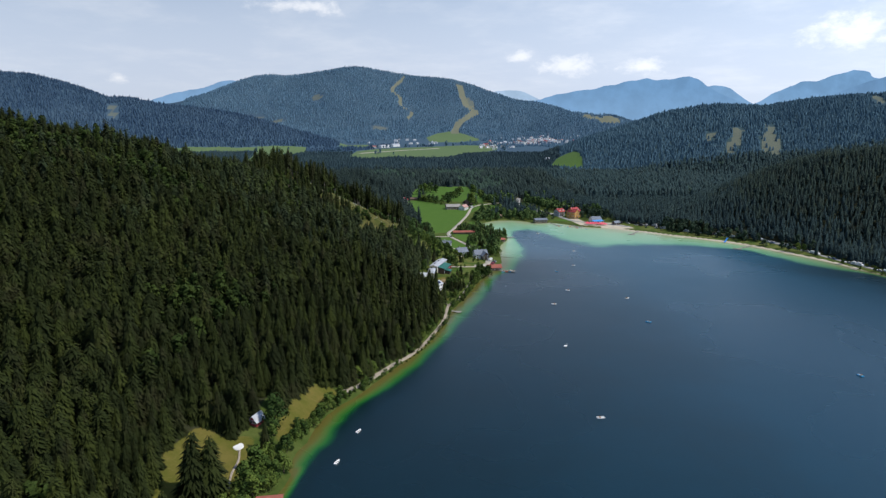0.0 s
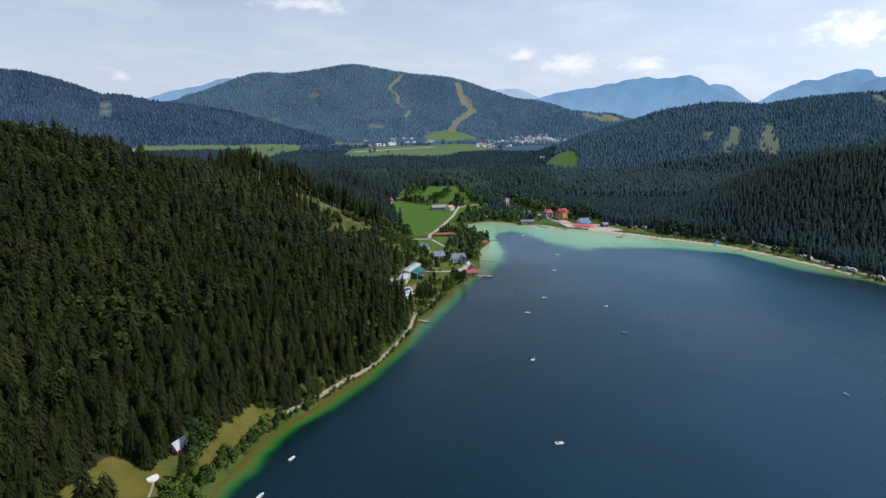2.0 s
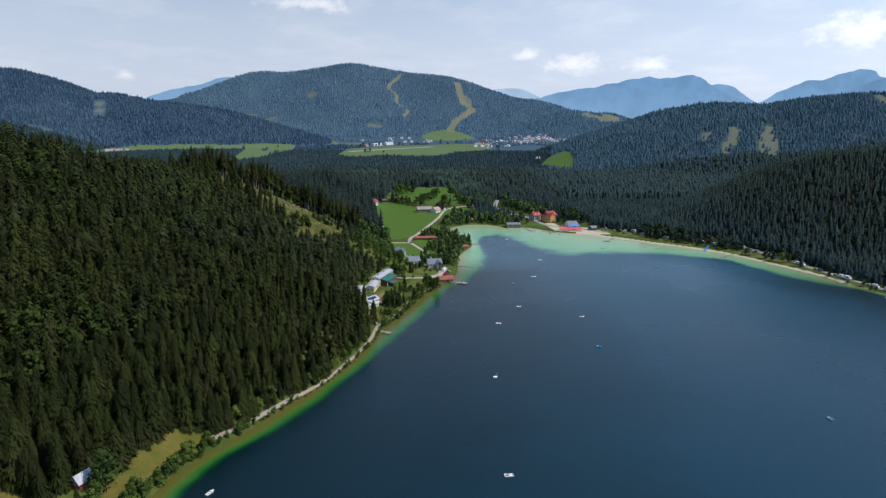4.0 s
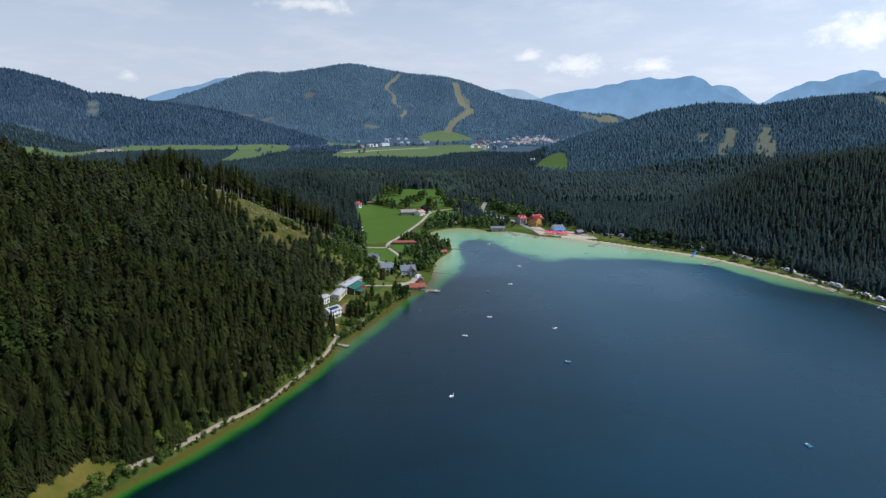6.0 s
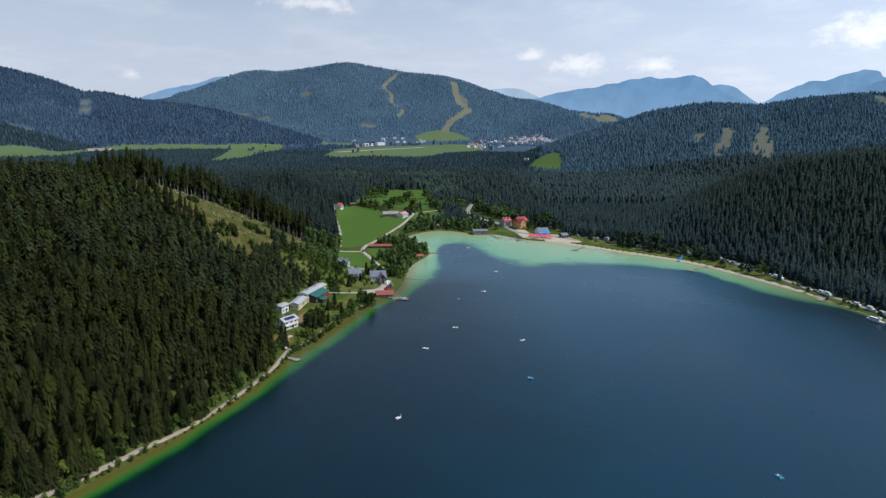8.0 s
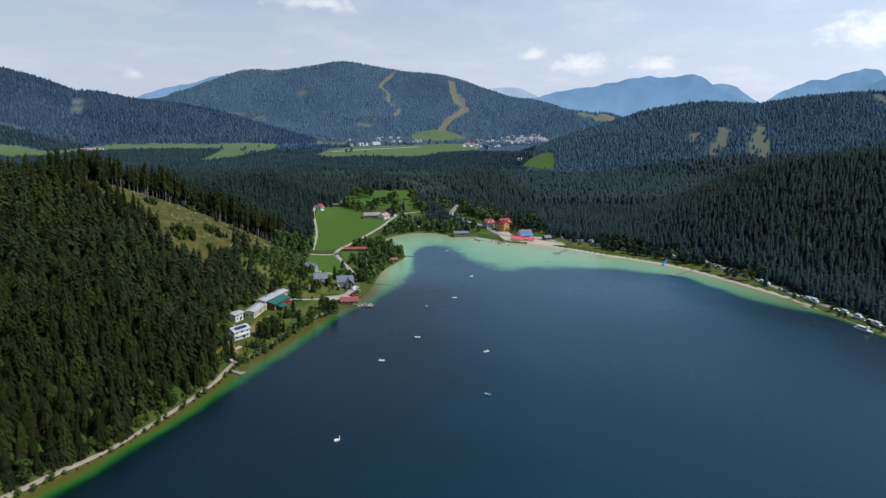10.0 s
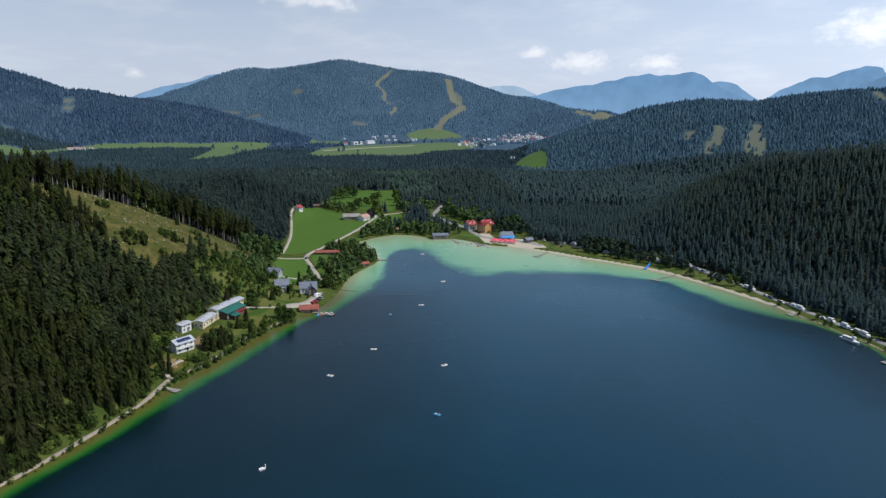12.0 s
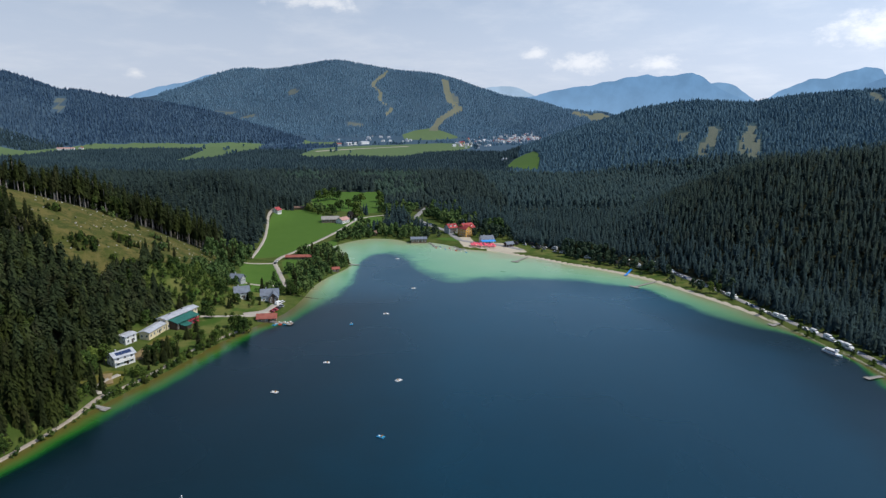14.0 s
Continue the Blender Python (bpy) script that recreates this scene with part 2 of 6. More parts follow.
def ground_material():
    m, n, b = material("ground", 0.95)
    at = n.add("ShaderNodeNewGeometry").outputs["Position"]
    big, mid, fine = n.noise(0.012, 5.0, 0.6, at), n.noise(0.09, 5.0, 0.6, at), n.noise(0.9, 4.0, 0.65, at)
    floor = n.mix(mid, (0.022, 0.026, 0.014), (0.050, 0.052, 0.026))
    # Farther floor turns bluer: distance haze put into the ground colour.
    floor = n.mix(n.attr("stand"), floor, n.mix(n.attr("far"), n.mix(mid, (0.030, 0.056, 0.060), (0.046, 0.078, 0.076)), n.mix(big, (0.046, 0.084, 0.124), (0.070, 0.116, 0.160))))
    grass = n.mix(n.math("MULTIPLY_ADD", mid, 0.6, n.math("MULTIPLY", big, 0.5)), (0.052, 0.118, 0.020), (0.088, 0.160, 0.032))
    grass = n.mix(n.math("MULTIPLY", n.smooth(fine, 0.45, 0.75), 0.25), grass, (0.12, 0.17, 0.04))
    # Far meadows fade paler and duller, also as painted haze.
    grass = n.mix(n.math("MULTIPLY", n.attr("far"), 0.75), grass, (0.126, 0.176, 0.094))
    dry = n.mix(n.smooth(mid, 0.35, 0.65), (0.100, 0.104, 0.020), (0.150, 0.128, 0.034))
    dry = n.mix(n.math("MULTIPLY", n.smooth(fine, 0.5, 0.75), 0.35), dry, (0.19, 0.15, 0.06))
    sand = n.mix(fine, (0.42, 0.36, 0.27), (0.60, 0.54, 0.43))
    edge = n.math("MULTIPLY_ADD", fine, 0.30, -0.15)
    verge = n.mix(n.smooth(mid, 0.36, 0.64), (0.050, 0.080, 0.017), (0.092, 0.114, 0.030))
    c = n.mix(n.smooth(n.math("ADD", n.attr("verge"), edge), 0.4, 0.6), floor, verge)
    c = n.mix(n.smooth(n.math("ADD", n.attr("lawn"), edge), 0.4, 0.6), c, n.mix(n.smooth(mid, 0.36, 0.64), (0.050, 0.096, 0.018), (0.132, 0.140, 0.042)))
    c = n.mix(n.smooth(n.math("ADD", n.attr("meadow"), edge), 0.4, 0.6), c, grass)
    rough = n.noise(0.22, 5.0, 0.7, at)
    brush = n.mix(n.smooth(mid, 0.38, 0.62), (0.066, 0.077, 0.020), (0.124, 0.108, 0.036))
    brush = n.mix(n.math("MULTIPLY", n.smooth(rough, 0.48, 0.62), 0.75), brush, (0.040, 0.056, 0.016))
    brush = n.mix(n.math("MULTIPLY", n.smooth(n.noise(0.55, 4.0, 0.7, at), 0.58, 0.68), 0.55), brush, (0.150, 0.115, 0.058))
    brush = n.mix(n.math("MULTIPLY", n.smooth(fine, 0.55, 0.75), 0.35), brush, (0.20, 0.17, 0.10))
    c = n.mix(n.smooth(n.math("ADD", n.attr("clear"), edge), 0.4, 0.6), c, brush)
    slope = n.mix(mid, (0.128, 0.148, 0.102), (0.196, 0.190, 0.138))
    c = n.mix(n.smooth(n.math("ADD", n.attr("cut"), edge), 0.4, 0.6), c, slope)
    c = n.mix(n.smooth(n.math("ADD", n.attr("dry"), edge), 0.4, 0.6), c, dry)
    c = n.mix(n.smooth(n.math("ADD", n.attr("sand"), edge), 0.4, 0.6), c, sand)
    n.put(b, "Base Color", c)
    bump = n.add("ShaderNodeBump", Strength=0.6, Distance=0.3, Height=fine)
    n.put(b, "Normal", bump.outputs[0])
    b.inputs["Specular IOR Level"].default_value = 0.05
    return m


def water_material():
    """Lake water coloured by depth over pale marl, its deep stops by painted sky sheen; the surface mirrors the sky."""
    m, n, b = material("lake_water", 0.06)
    depth, wide = n.attr("depth"), n.attr("wide")
    at = n.add("ShaderNodeNewGeometry").outputs["Position"]
    patch = n.math("MULTIPLY_ADD", n.noise(0.16, 4.0, 0.65, at), 0.5, n.math("MULTIPLY", n.noise(0.045, 4.0, 0.6, at), 0.9))
    d = n.math("ADD", depth, n.math("MULTIPLY_ADD", patch, 0.36, n.math("MULTIPLY_ADD", n.noise(0.017, 3.0, 0.5, at), 0.5, -0.50)))
    bank = n.add("ShaderNodeValToRGB", Fac=n.math("MULTIPLY", d, 0.5))
    marl = n.add("ShaderNodeValToRGB", Fac=n.math("MULTIPLY", d, 0.5))
    # Shallow stops follow depth; deep stops, dark to pale, are painted sky reflection.
    for ramp, stops in ((bank, ((0.0, (0.112, 0.098, 0.022)), (0.10, (0.105, 0.106, 0.022)), (0.18, (0.074, 0.132, 0.024)), (0.29, (0.020, 0.118, 0.016)), (0.37, (0.003, 0.052, 0.011)), (0.44, (0.0006, 0.013, 0.012)), (0.62, (0.0004, 0.010, 0.013)), (0.80, (0.0004, 0.016, 0.024)), (1.0, (0.0008, 0.029, 0.050)))),
                        (marl, ((0.0, (0.36, 0.38, 0.22)), (0.14, (0.27, 0.45, 0.25)), (0.40, (0.15, 0.37, 0.20)), (0.47, (0.05, 0.18, 0.13)), (0.56, (0.006, 0.050, 0.084)), (0.80, (0.005, 0.056, 0.096)), (1.0, (0.005, 0.060, 0.104))))):
        e = ramp.color_ramp.elements
        e[0].position, e[0].color = stops[0][0], (*stops[0][1], 1)
        e[1].position, e[1].color = stops[-1][0], (*stops[-1][1], 1)
        for p, c in stops[1:-1]:
            k = e.new(p)
            k.color = (*c, 1)
    c = n.mix(wide, bank.outputs[0], marl.outputs[0])
    n.put(b, "Base Color", c)
    b.inputs["IOR"].default_value = 1.333
    b.inputs["Specular IOR Level"].default_value = 1.0
    b.inputs["Specular Tint"].default_value = (0.80, 0.93, 1.0, 1)
    calm = n.noise(0.010, 3.0, 0.5, at)
    n.put(b, "Roughness", n.math("MULTIPLY_ADD", n.smooth(calm, 0.35, 0.65), 0.05, 0.26))
    ripple = n.noise(1.1, 3.0, 0.6, at)
    bump = n.add("ShaderNodeBump", Strength=0.20, Distance=0.15, Height=ripple)
    n.put(b, "Normal", bump.outputs[0])
    return m


# ---- land form ----


def smoothstep(a, b, v):
    u = np.clip((v - a) / (b - a), 0, 1)
    return u * u * (3 - 2 * u)


def hashed(i, j, seed):
    v = np.sin(i * 127.1 + j * 311.7 + seed * 74.7) * 43758.5453
    return v - np.floor(v)


def value_noise(x, y, size, seed=0, octaves=4):
    out, amp, total = 0.0, 1.0, 0.0
    for o in range(octaves):
        u, v = x / size, y / size
        i, j = np.floor(u), np.floor(v)
        a, b = u - i, v - j
        a, b = a * a * (3 - 2 * a), b * b * (3 - 2 * b)
        s = seed + o * 13
        out = out + amp * ((hashed(i, j, s) * (1 - a) + hashed(i + 1, j, s) * a) * (1 - b) + (hashed(i, j + 1, s) * (1 - a) + hashed(i + 1, j + 1, s) * a) * b)
        total, amp, size = total + amp, amp * 0.5, size * 0.5
    return out / total


def inside(poly, x, y):
    p = np.array(poly, float)
    hit = np.zeros(np.shape(x), bool)
    for (x0, y0), (x1, y1) in zip(p, np.roll(p, -1, 0)):
        if y0 != y1:
            hit ^= ((y0 > y) != (y1 > y)) & (x < (x1 - x0) * (y - y0) / (y1 - y0) + x0)
    return hit


def line_distance(line, x, y, closed=False):
    p = np.array(line, float)
    q = np.roll(p, -1, 0) if closed else p[1:]
    best = np.full(np.shape(x), 1e9)
    for (x0, y0), (x1, y1) in zip(p, q):
        dx, dy = x1 - x0, y1 - y0
        u = np.clip(((x - x0) * dx + (y - y0) * dy) / max(dx * dx + dy * dy, 1e-9), 0, 1)
        best = np.minimum(best, np.hypot(x - x0 - u * dx, y - y0 - u * dy))
    return best


def signed(poly, x, y):
    """Distance to the outline, negative inside."""
    return line_distance(poly, x, y, True) * np.where(inside(poly, x, y), -1, 1)


def rounded(line, step=0.25, closed=False):
    """A smooth line through the given corners."""
    p = [Vector(c) for c in line]
    n, out = len(p), []
    for i in range(n if closed else n - 1):
        a, b, c, d = (p[k % n] if closed else p[min(max(k, 0), n - 1)] for k in (i - 1, i, i + 1, i + 2))
        for u in np.arange(0, 1, step):
            out.append(tuple(0.5 * (2 * b + (c - a) * u + (2 * a - 5 * b + 4 * c - d) * u ** 2 + (3 * b - a - 3 * c + d) * u ** 3)))
    if not closed:
        out.append(tuple(p[-1]))
    return out


LAKE = rounded([(-32, 204), (-30.6, 220.5), (-29.5, 231.7), (-25.6, 243.9), (-23, 257.8), (-17.5, 271), (-11.4, 280.1), (-5.5, 289), (4, 306.9), (18.9, 334.8), (33.8, 368.2), (45.3, 406.1), (65.2, 456), (79, 495), (92, 523), (106, 551), (112, 580),
                (115, 612), (121, 640), (138, 688), (126, 722), (112, 761), (129, 795), (151, 812), (175, 807), (192, 788), (210, 790), (227, 778), (240, 760), (258, 751), (274, 745), (288, 730),
                (307, 714), (328, 692), (352, 670), (380, 637), (403, 584), (418, 541), (426, 503), (429, 476), (431, 448), (427, 420), (410, 330), (360, 120), (320, -250),
                (180, -520), (-60, -480), (-130, -220), (-80, 40)], 0.25, True)
DEEP = rounded([(-26, 206), (-23, 221), (-19, 232), (-14, 242), (-13, 254), (-9, 263), (-2, 276), (9, 290), (20, 309), (30, 329), (43, 359), (52, 380), (62, 405), (74, 434), (88, 475), (103, 512), (116, 531), (127, 561), (138, 590),
                (144, 631), (147, 705), (165, 733), (186, 709), (196, 665), (218, 627), (245, 633), (281, 637), (313, 632), (345, 620), (368, 607), (375, 574),
                (385, 541), (401, 517), (418, 502), (424, 482), (427, 462), (420, 438), (413, 415), (396, 330), (345, 120), (305, -240), (175, -500), (-50, -465), (-116, -220), (-66, 40)], 0.25, True)

# crests: a line of (x, y, height), how steeply the sides fall, and how round the top is
CRESTS = [
    ([(-520, 330, 130), (-420, 380, 130), (-300, 425, 126), (-210, 458, 110), (-157, 478, 95), (-128, 510, 82)], 0.42, 10),
    ([(-128, 510, 82), (-92, 562, 83), (-70, 622, 64), (-62, 690, 48), (-62, 760, 45), (-56, 850, 42), (-36, 920, 39), (-12, 962, 20), (0, 1000, 6)], 0.52, 8),
    ([(-170, 180, 40), (-330, 250, 80)], 0.42, 20),
    ([(520, 935, 22), (558, 893, 47), (564, 842, 65), (558, 775, 80), (577, 728, 90), (640, 690, 97), (760, 620, 108), (900, 500, 120), (1000, 300, 118), (1000, 50, 110)], 0.50, 14),
    ([(540, 1765, 26), (575, 1750, 58), (633, 1750, 93), (718, 1750, 124), (803, 1750, 154), (890, 1750, 169), (977, 1750, 174), (1066, 1750, 171), (1168, 1750, 187), (1286, 1750, 200), (1418, 1750, 209), (1700, 1700, 230), (2200, 1600, 240), (3000, 1500, 240)], 0.37, 20),
    ([(-3600, 2300, 280), (-2200, 2500, 314), (-1700, 2600, 314), (-1450, 2600, 293), (-1330, 2600, 282), (-1190, 2600, 242), (-1090, 2600, 205), (-1013, 2600, 206), (-896, 2600, 182), (-796, 2600, 173), (-676, 2600, 160), (-560, 2600, 138), (-474, 2600, 113), (-372, 2610, 83), (-269, 2630, 54), (-180, 2650, 28)], 0.42, 25),
    ([(-2295, 3954, 203), (-1566, 3902, 208), (-1244, 3850, 216), (-1011, 3850, 274), (-731, 3850, 372), (-546, 3850, 373), (-296, 3850, 413), (-171, 3850, 426), (-14, 3850, 404), (144, 3850, 381), (367, 3850, 362), (560, 3850, 307), (724, 3850, 257), (887, 3850, 236), (1054, 3850, 194), (1223, 3850, 128), (1350, 3850, 88)], 0.50, 40),
    ([(-700, 3330, 112), (-400, 3280, 105), (0, 3250, 92), (350, 3230, 88), (640, 3230, 72)], 0.20, 60),
    ([(960, 3450, 170), (1030, 3420, 172), (1120, 3390, 162), (1190, 3380, 160), (1290, 3380, 128), (1450, 3400, 120), (1700, 3400, 80)], 0.36, 30),
]


def terrain(x, y):
    x, y = np.asarray(x, float), np.asarray(y, float)
    s = signed(LAKE, x, y)
    plain = 1.2 + 3.0 * smoothstep(20, 120, s) + 6 * smoothstep(850, 1500, y) + 9 * smoothstep(1600, 2500, y) + 14 * smoothstep(2500, 3100, y)
    plain = plain + (value_noise(x, y, 320, 3) - 0.5) * (4 + 10 * smoothstep(900, 1200, y) * (1 - smoothstep(1500, 1800, y))) * smoothstep(30, 200, s)
    h = plain
    for line, fall, top in CRESTS:
        best, away = np.full(x.shape, -1e9), np.zeros(x.shape)
        for px, py, pz in np.array(rounded(line, 0.2)):
            d = np.sqrt((x - px) ** 2 + (y - py) ** 2 + top * top) - top
            up = pz - fall * d > best
            best, away = np.where(up, pz - fall * d, best), np.where(up, d, away)
        size = np.clip(best * 0.5, 0, 60) * smoothstep(15, 160, away)
        best = best + (value_noise(x + 0.2 * y, y * 0.4, 210, 7, 3) - 0.5) * size * (0.55 if fall < 0.5 or y.max() < 0 else 0.7)
        h = 4.0 * np.logaddexp(h / 4.0, best / 4.0)
    shelf = 3 + 38 * smoothstep(422, 448, y) * (1 - smoothstep(545, 575, y)) * (x < 200)
    bank = 0.9 * smoothstep(0, 6, s) + 0.08 * s + np.maximum(s - shelf, 0) * 0.5
    h = np.minimum(h, bank)
    return np.where(s > 0, np.maximum(h, np.minimum(s * 0.12, 0.5)), np.maximum(s * 0.35, -9.0))


CLEARCUT = [(-88, 545), (-76, 594), (-47, 645), (-8, 668), (36, 682), (40, 640), (34, 606), (25, 580), (14, 552), (0, 530), (-14, 524), (-28, 532), (-46, 546), (-70, 550)]
MEADOW = {
    "farm": [(50, 700), (41, 790), (30, 880), (22, 980), (53, 996), (92, 935), (134, 940), (170, 930), (168, 908), (134, 899), (112, 850), (95, 787), (74, 716)],
    "low": [(44, 680), (74, 682), (95, 616), (97, 592), (68, 590), (56, 640)],
    "orchard": [(84, 668), (78, 690), (80, 712), (98, 770), (114, 806), (118, 760), (108, 720), (100, 690), (98, 650), (100, 622)],
    "back": [(40, 1010), (46, 1100), (60, 1170), (150, 1170), (160, 1040), (150, 960), (137, 965)],
    "lakehead": [(134, 900), (150, 902), (178, 905), (176, 880), (150, 868), (136, 874)],
    "hotel": [(215, 812), (236, 812), (250, 800), (248, 790), (225, 798)],
    "village": [(190, 2880), (300, 2880), (425, 2940), (420, 2985), (372, 3060), (330, 3120), (300, 3125), (235, 3090), (178, 2985)],
    "airfield": [(-125, 1930), (-60, 1890), (76, 1935), (150, 1900), (200, 1980), (312, 2190), (420, 2450), (470, 2740), (336, 2760), (198, 2675), (48, 2582), (-47, 2473), (-110, 2300)],
    "plain": [(-1150, 2010), (-1063, 2038), (-988, 2075), (-903, 2075), (-850, 2150), (-783, 2225), (-661, 2260), (-501, 2310), (-427, 2360), (-296, 2440), (-285, 2300), (-275, 2150), (-310, 1950), (-345, 1740), (-395, 1760), (-410, 1950), (-440, 2190), (-560, 2160), (-720, 2095), (-800, 2020), (-790, 1820), (-850, 1780), (-940, 1800), (-1150, 1880)],
    "east": [(412, 1590), (432, 1640), (453, 1672), (478, 1680), (500, 1672), (500, 1620), (492, 1580), (480, 1535), (465, 1500), (440, 1520)],
    "hamlet": [(-190, 2560), (-90, 2600), (-80, 2760), (-200, 2720)],
}
LAWN = {
    "camp": [(292, 780), (322, 756), (372, 672), (398, 640), (424, 590), (412, 580), (385, 632), (348, 680), (308, 735), (288, 766)],
    "school": [(50, 470), (60, 520), (62, 548), (86, 546), (88, 522), (66, 478), (50, 455)],
    "yard": [(30, 548), (52, 596), (100, 592), (104, 560), (84, 548)],
}
DRY = {
    "shore_a": [(-69, 184), (-70, 197), (-72, 211), (-75, 219), (-75, 225), (-72, 231), (-70, 237), (-67, 241.5), (-62, 239), (-56, 237), (-52, 239), (-46, 240), (-46, 228), (-47, 216), (-47, 206), (-48, 198), (-49, 184)],
    "shore_b": [(-37, 235), (-39, 247), (-38, 255), (-36.5, 262), (-34, 271), (-31, 277), (-27, 283), (-22, 284), (-16, 284), (-20, 277), (-23, 270), (-26, 262), (-30, 253), (-33, 245), (-33.5, 236)],
    "school": [(42, 472), (44, 494), (50, 501), (55, 495), (50, 474)],
    "bank": [(34, 436), (36, 450), (46, 452), (50, 440), (44, 432)],
    "drive": [(28, 430), (38, 446), (48, 442), (42, 424)],
}
SKI = [rounded([(415, 3760), (418, 3622), (433, 3510), (472, 3482), (412, 3376), (356, 3284), (319, 3086)], 0.25), rounded([(95, 3790), (25, 3602), (65, 3517), (71, 3414), (123, 3375), (103, 3295)], 0.25)]
PASTURE = [(1020, 3340), (1050, 3400), (1120, 3400), (1210, 3330), (1200, 3255), (1100, 3240)]
CUTS = [((-371, 3477), 36, 44), ((-39, 3132), 52, 26), ((-673, 3341), 62, 26), ((-550, 3270), 66, 24), ((-1064, 2170), 50, 14), ((452, 3570), 26, 60)]
STRIPS = [([(985, 1588), (962, 1548)], 14), ([(950, 1530), (925, 1480), (900, 1428)], 25), ([(890, 1568), (848, 1509), (802, 1441)], 15), ([(817, 1560), (784, 1514)], 12), ([(758, 1372), (795, 1362)], 8), ([(-1013, 2501), (-994, 2457), (-975, 2395)], 20), ([(1376, 1736), (1357, 1681)], 18)]
LANES = {
    "lane": (rounded([(139, 932), (125, 906), (112, 850), (95, 787), (81, 736), (74, 712), (73, 688), (81, 661), (96, 612)], 0.2), 3.4),
    "field_lane": (rounded([(45, 677), (60, 681), (74, 686)], 0.25), 2.4),
    "yard_lane": (rounded([(60, 608), (75, 611), (95, 616)], 0.25), 2.4),
    "track": (rounded([(50, 700), (43, 783), (33, 849), (24, 907), (24, 985), (44, 1003)], 0.2), 2.6),
    "farm_road": (rounded([(139, 932), (160, 948), (185, 960)], 0.25), 3.0),
    "shore_path": (rounded([(-16, 283), (-8, 293), (9, 321), (22, 342), (34, 372), (42, 398), (48, 426), (56, 442), (63, 462), (72, 490), (86, 516)], 0.2), 1.6),
    "school_drive": (rounded([(46, 424), (41, 436), (45, 447)], 0.25), 2.4),
    "school_walk": (rounded([(57, 534), (66, 535.5), (80, 539), (89, 541)], 0.25), 2.2),
    "hotel_road": (rounded([(215, 1010), (204, 960), (200, 924), (213, 880), (232, 846), (243, 800), (262, 782), (280, 772), (300, 748)], 0.2), 6.0),
    "beach_road": (rounded([(404, 650), (419, 602), (424, 577), (428, 547), (432, 523), (434.5, 504), (436.5, 488), (437.5, 470), (438.5, 450), (437, 425), (430, 390), (416, 330)], 0.2), 4.6),
}
M_GROUND, M_WATER = ground_material(), water_material()


def zone(polys, x, y, soft):
    best = np.full(np.shape(x), 1e9)
    for p in polys.values():
        best = np.minimum(best, signed(p, x, y))
    return 1 - smoothstep(-soft, soft, best)


def cut_mask(x, y, which=3):
    m = np.zeros(np.shape(x), bool)
    wob = (value_noise(x, y, 40, 21) - 0.5) * 1.2
    for (cx, cy), rx, ry in CUTS if which & 2 else ():
        m |= ((x - cx) / rx) ** 2 + ((y - cy) / ry) ** 2 < 1 + wob
    for line, half in STRIPS if which & 2 else ():
        m |= line_distance(line, x, y) < half + wob * 7
    if which & 1:
        m |= inside(PASTURE, x, y) & (value_noise(x, y, 70, 27) < 0.6)
    for k, line in enumerate(SKI if which & 1 else ()):
        m |= line_distance(line, x, y) < (10 if k else 19) + wob * 6
    return m


def fill_mesh(name, v, faces, attributes=None, smooth=False):
    """A mesh from arrays of corners and of triangles or quads."""
    me = bpy.data.meshes.new(name)
    v, faces = np.asarray(v, np.float32), np.asarray(faces, np.int32)
    n, k = faces.shape
    me.vertices.add(len(v))
    me.vertices.foreach_set("co", v.ravel())
    me.loops.add(n * k)
    me.loops.foreach_set("vertex_index", faces.ravel())
    me.polygons.add(n)
    me.polygons.foreach_set("loop_start", np.arange(0, n * k, k, dtype=np.int32))
    for key, values in (attributes or {}).items():
        me.attributes.new(key, "FLOAT", "POINT").data.foreach_set("value", np.asarray(values, np.float32))
    me.update(calc_edges=True)
    me.polygons.foreach_set("use_smooth", np.full(n, smooth))
    return me


def grid_faces(nx, ny):
    i = (np.arange(ny - 1)[:, None] * nx + np.arange(nx - 1)).ravel()
    return np.stack([i, i + 1, i + nx + 1, i + nx], 1)


def steps(*spans):
    return np.unique(np.concatenate([np.arange(a, b, s) for a, b, s in spans]))


gx = steps((-5200, -1500, 200), (-1500, -500, 25), (-500, -130, 10), (-130, 150, 4), (150, 280, 6), (280, 446, 4), (446, 760, 9), (760, 1100, 11), (1100, 1500, 20), (1500, 5401, 200))
gy = steps((-2200, -200, 200), (-200, 170, 15), (170, 560, 4), (560, 830, 4.5), (830, 1200, 10), (1200, 2000, 20), (2000, 3920, 28), (3920, 5001, 180))
X, Y = np.meshgrid(gx, gy)
fx, fy = X.ravel(), Y.ravel()
fz = terrain(fx, fy)
shore = signed(LAKE, fx, fy)
beach = zone({"plaza": [(241, 776), (240, 814), (256, 816), (258, 780), (268, 784), (288, 780), (294, 770), (304, 736), (286, 738), (262, 756), (246, 763)]}, fx, fy, 2.5) + (1 - smoothstep(1.6, 5.6, shore)) * smoothstep(255, 275, fx) * smoothstep(400, 440, fy) * (0.5 + 0.5 * smoothstep(510, 560, fy))
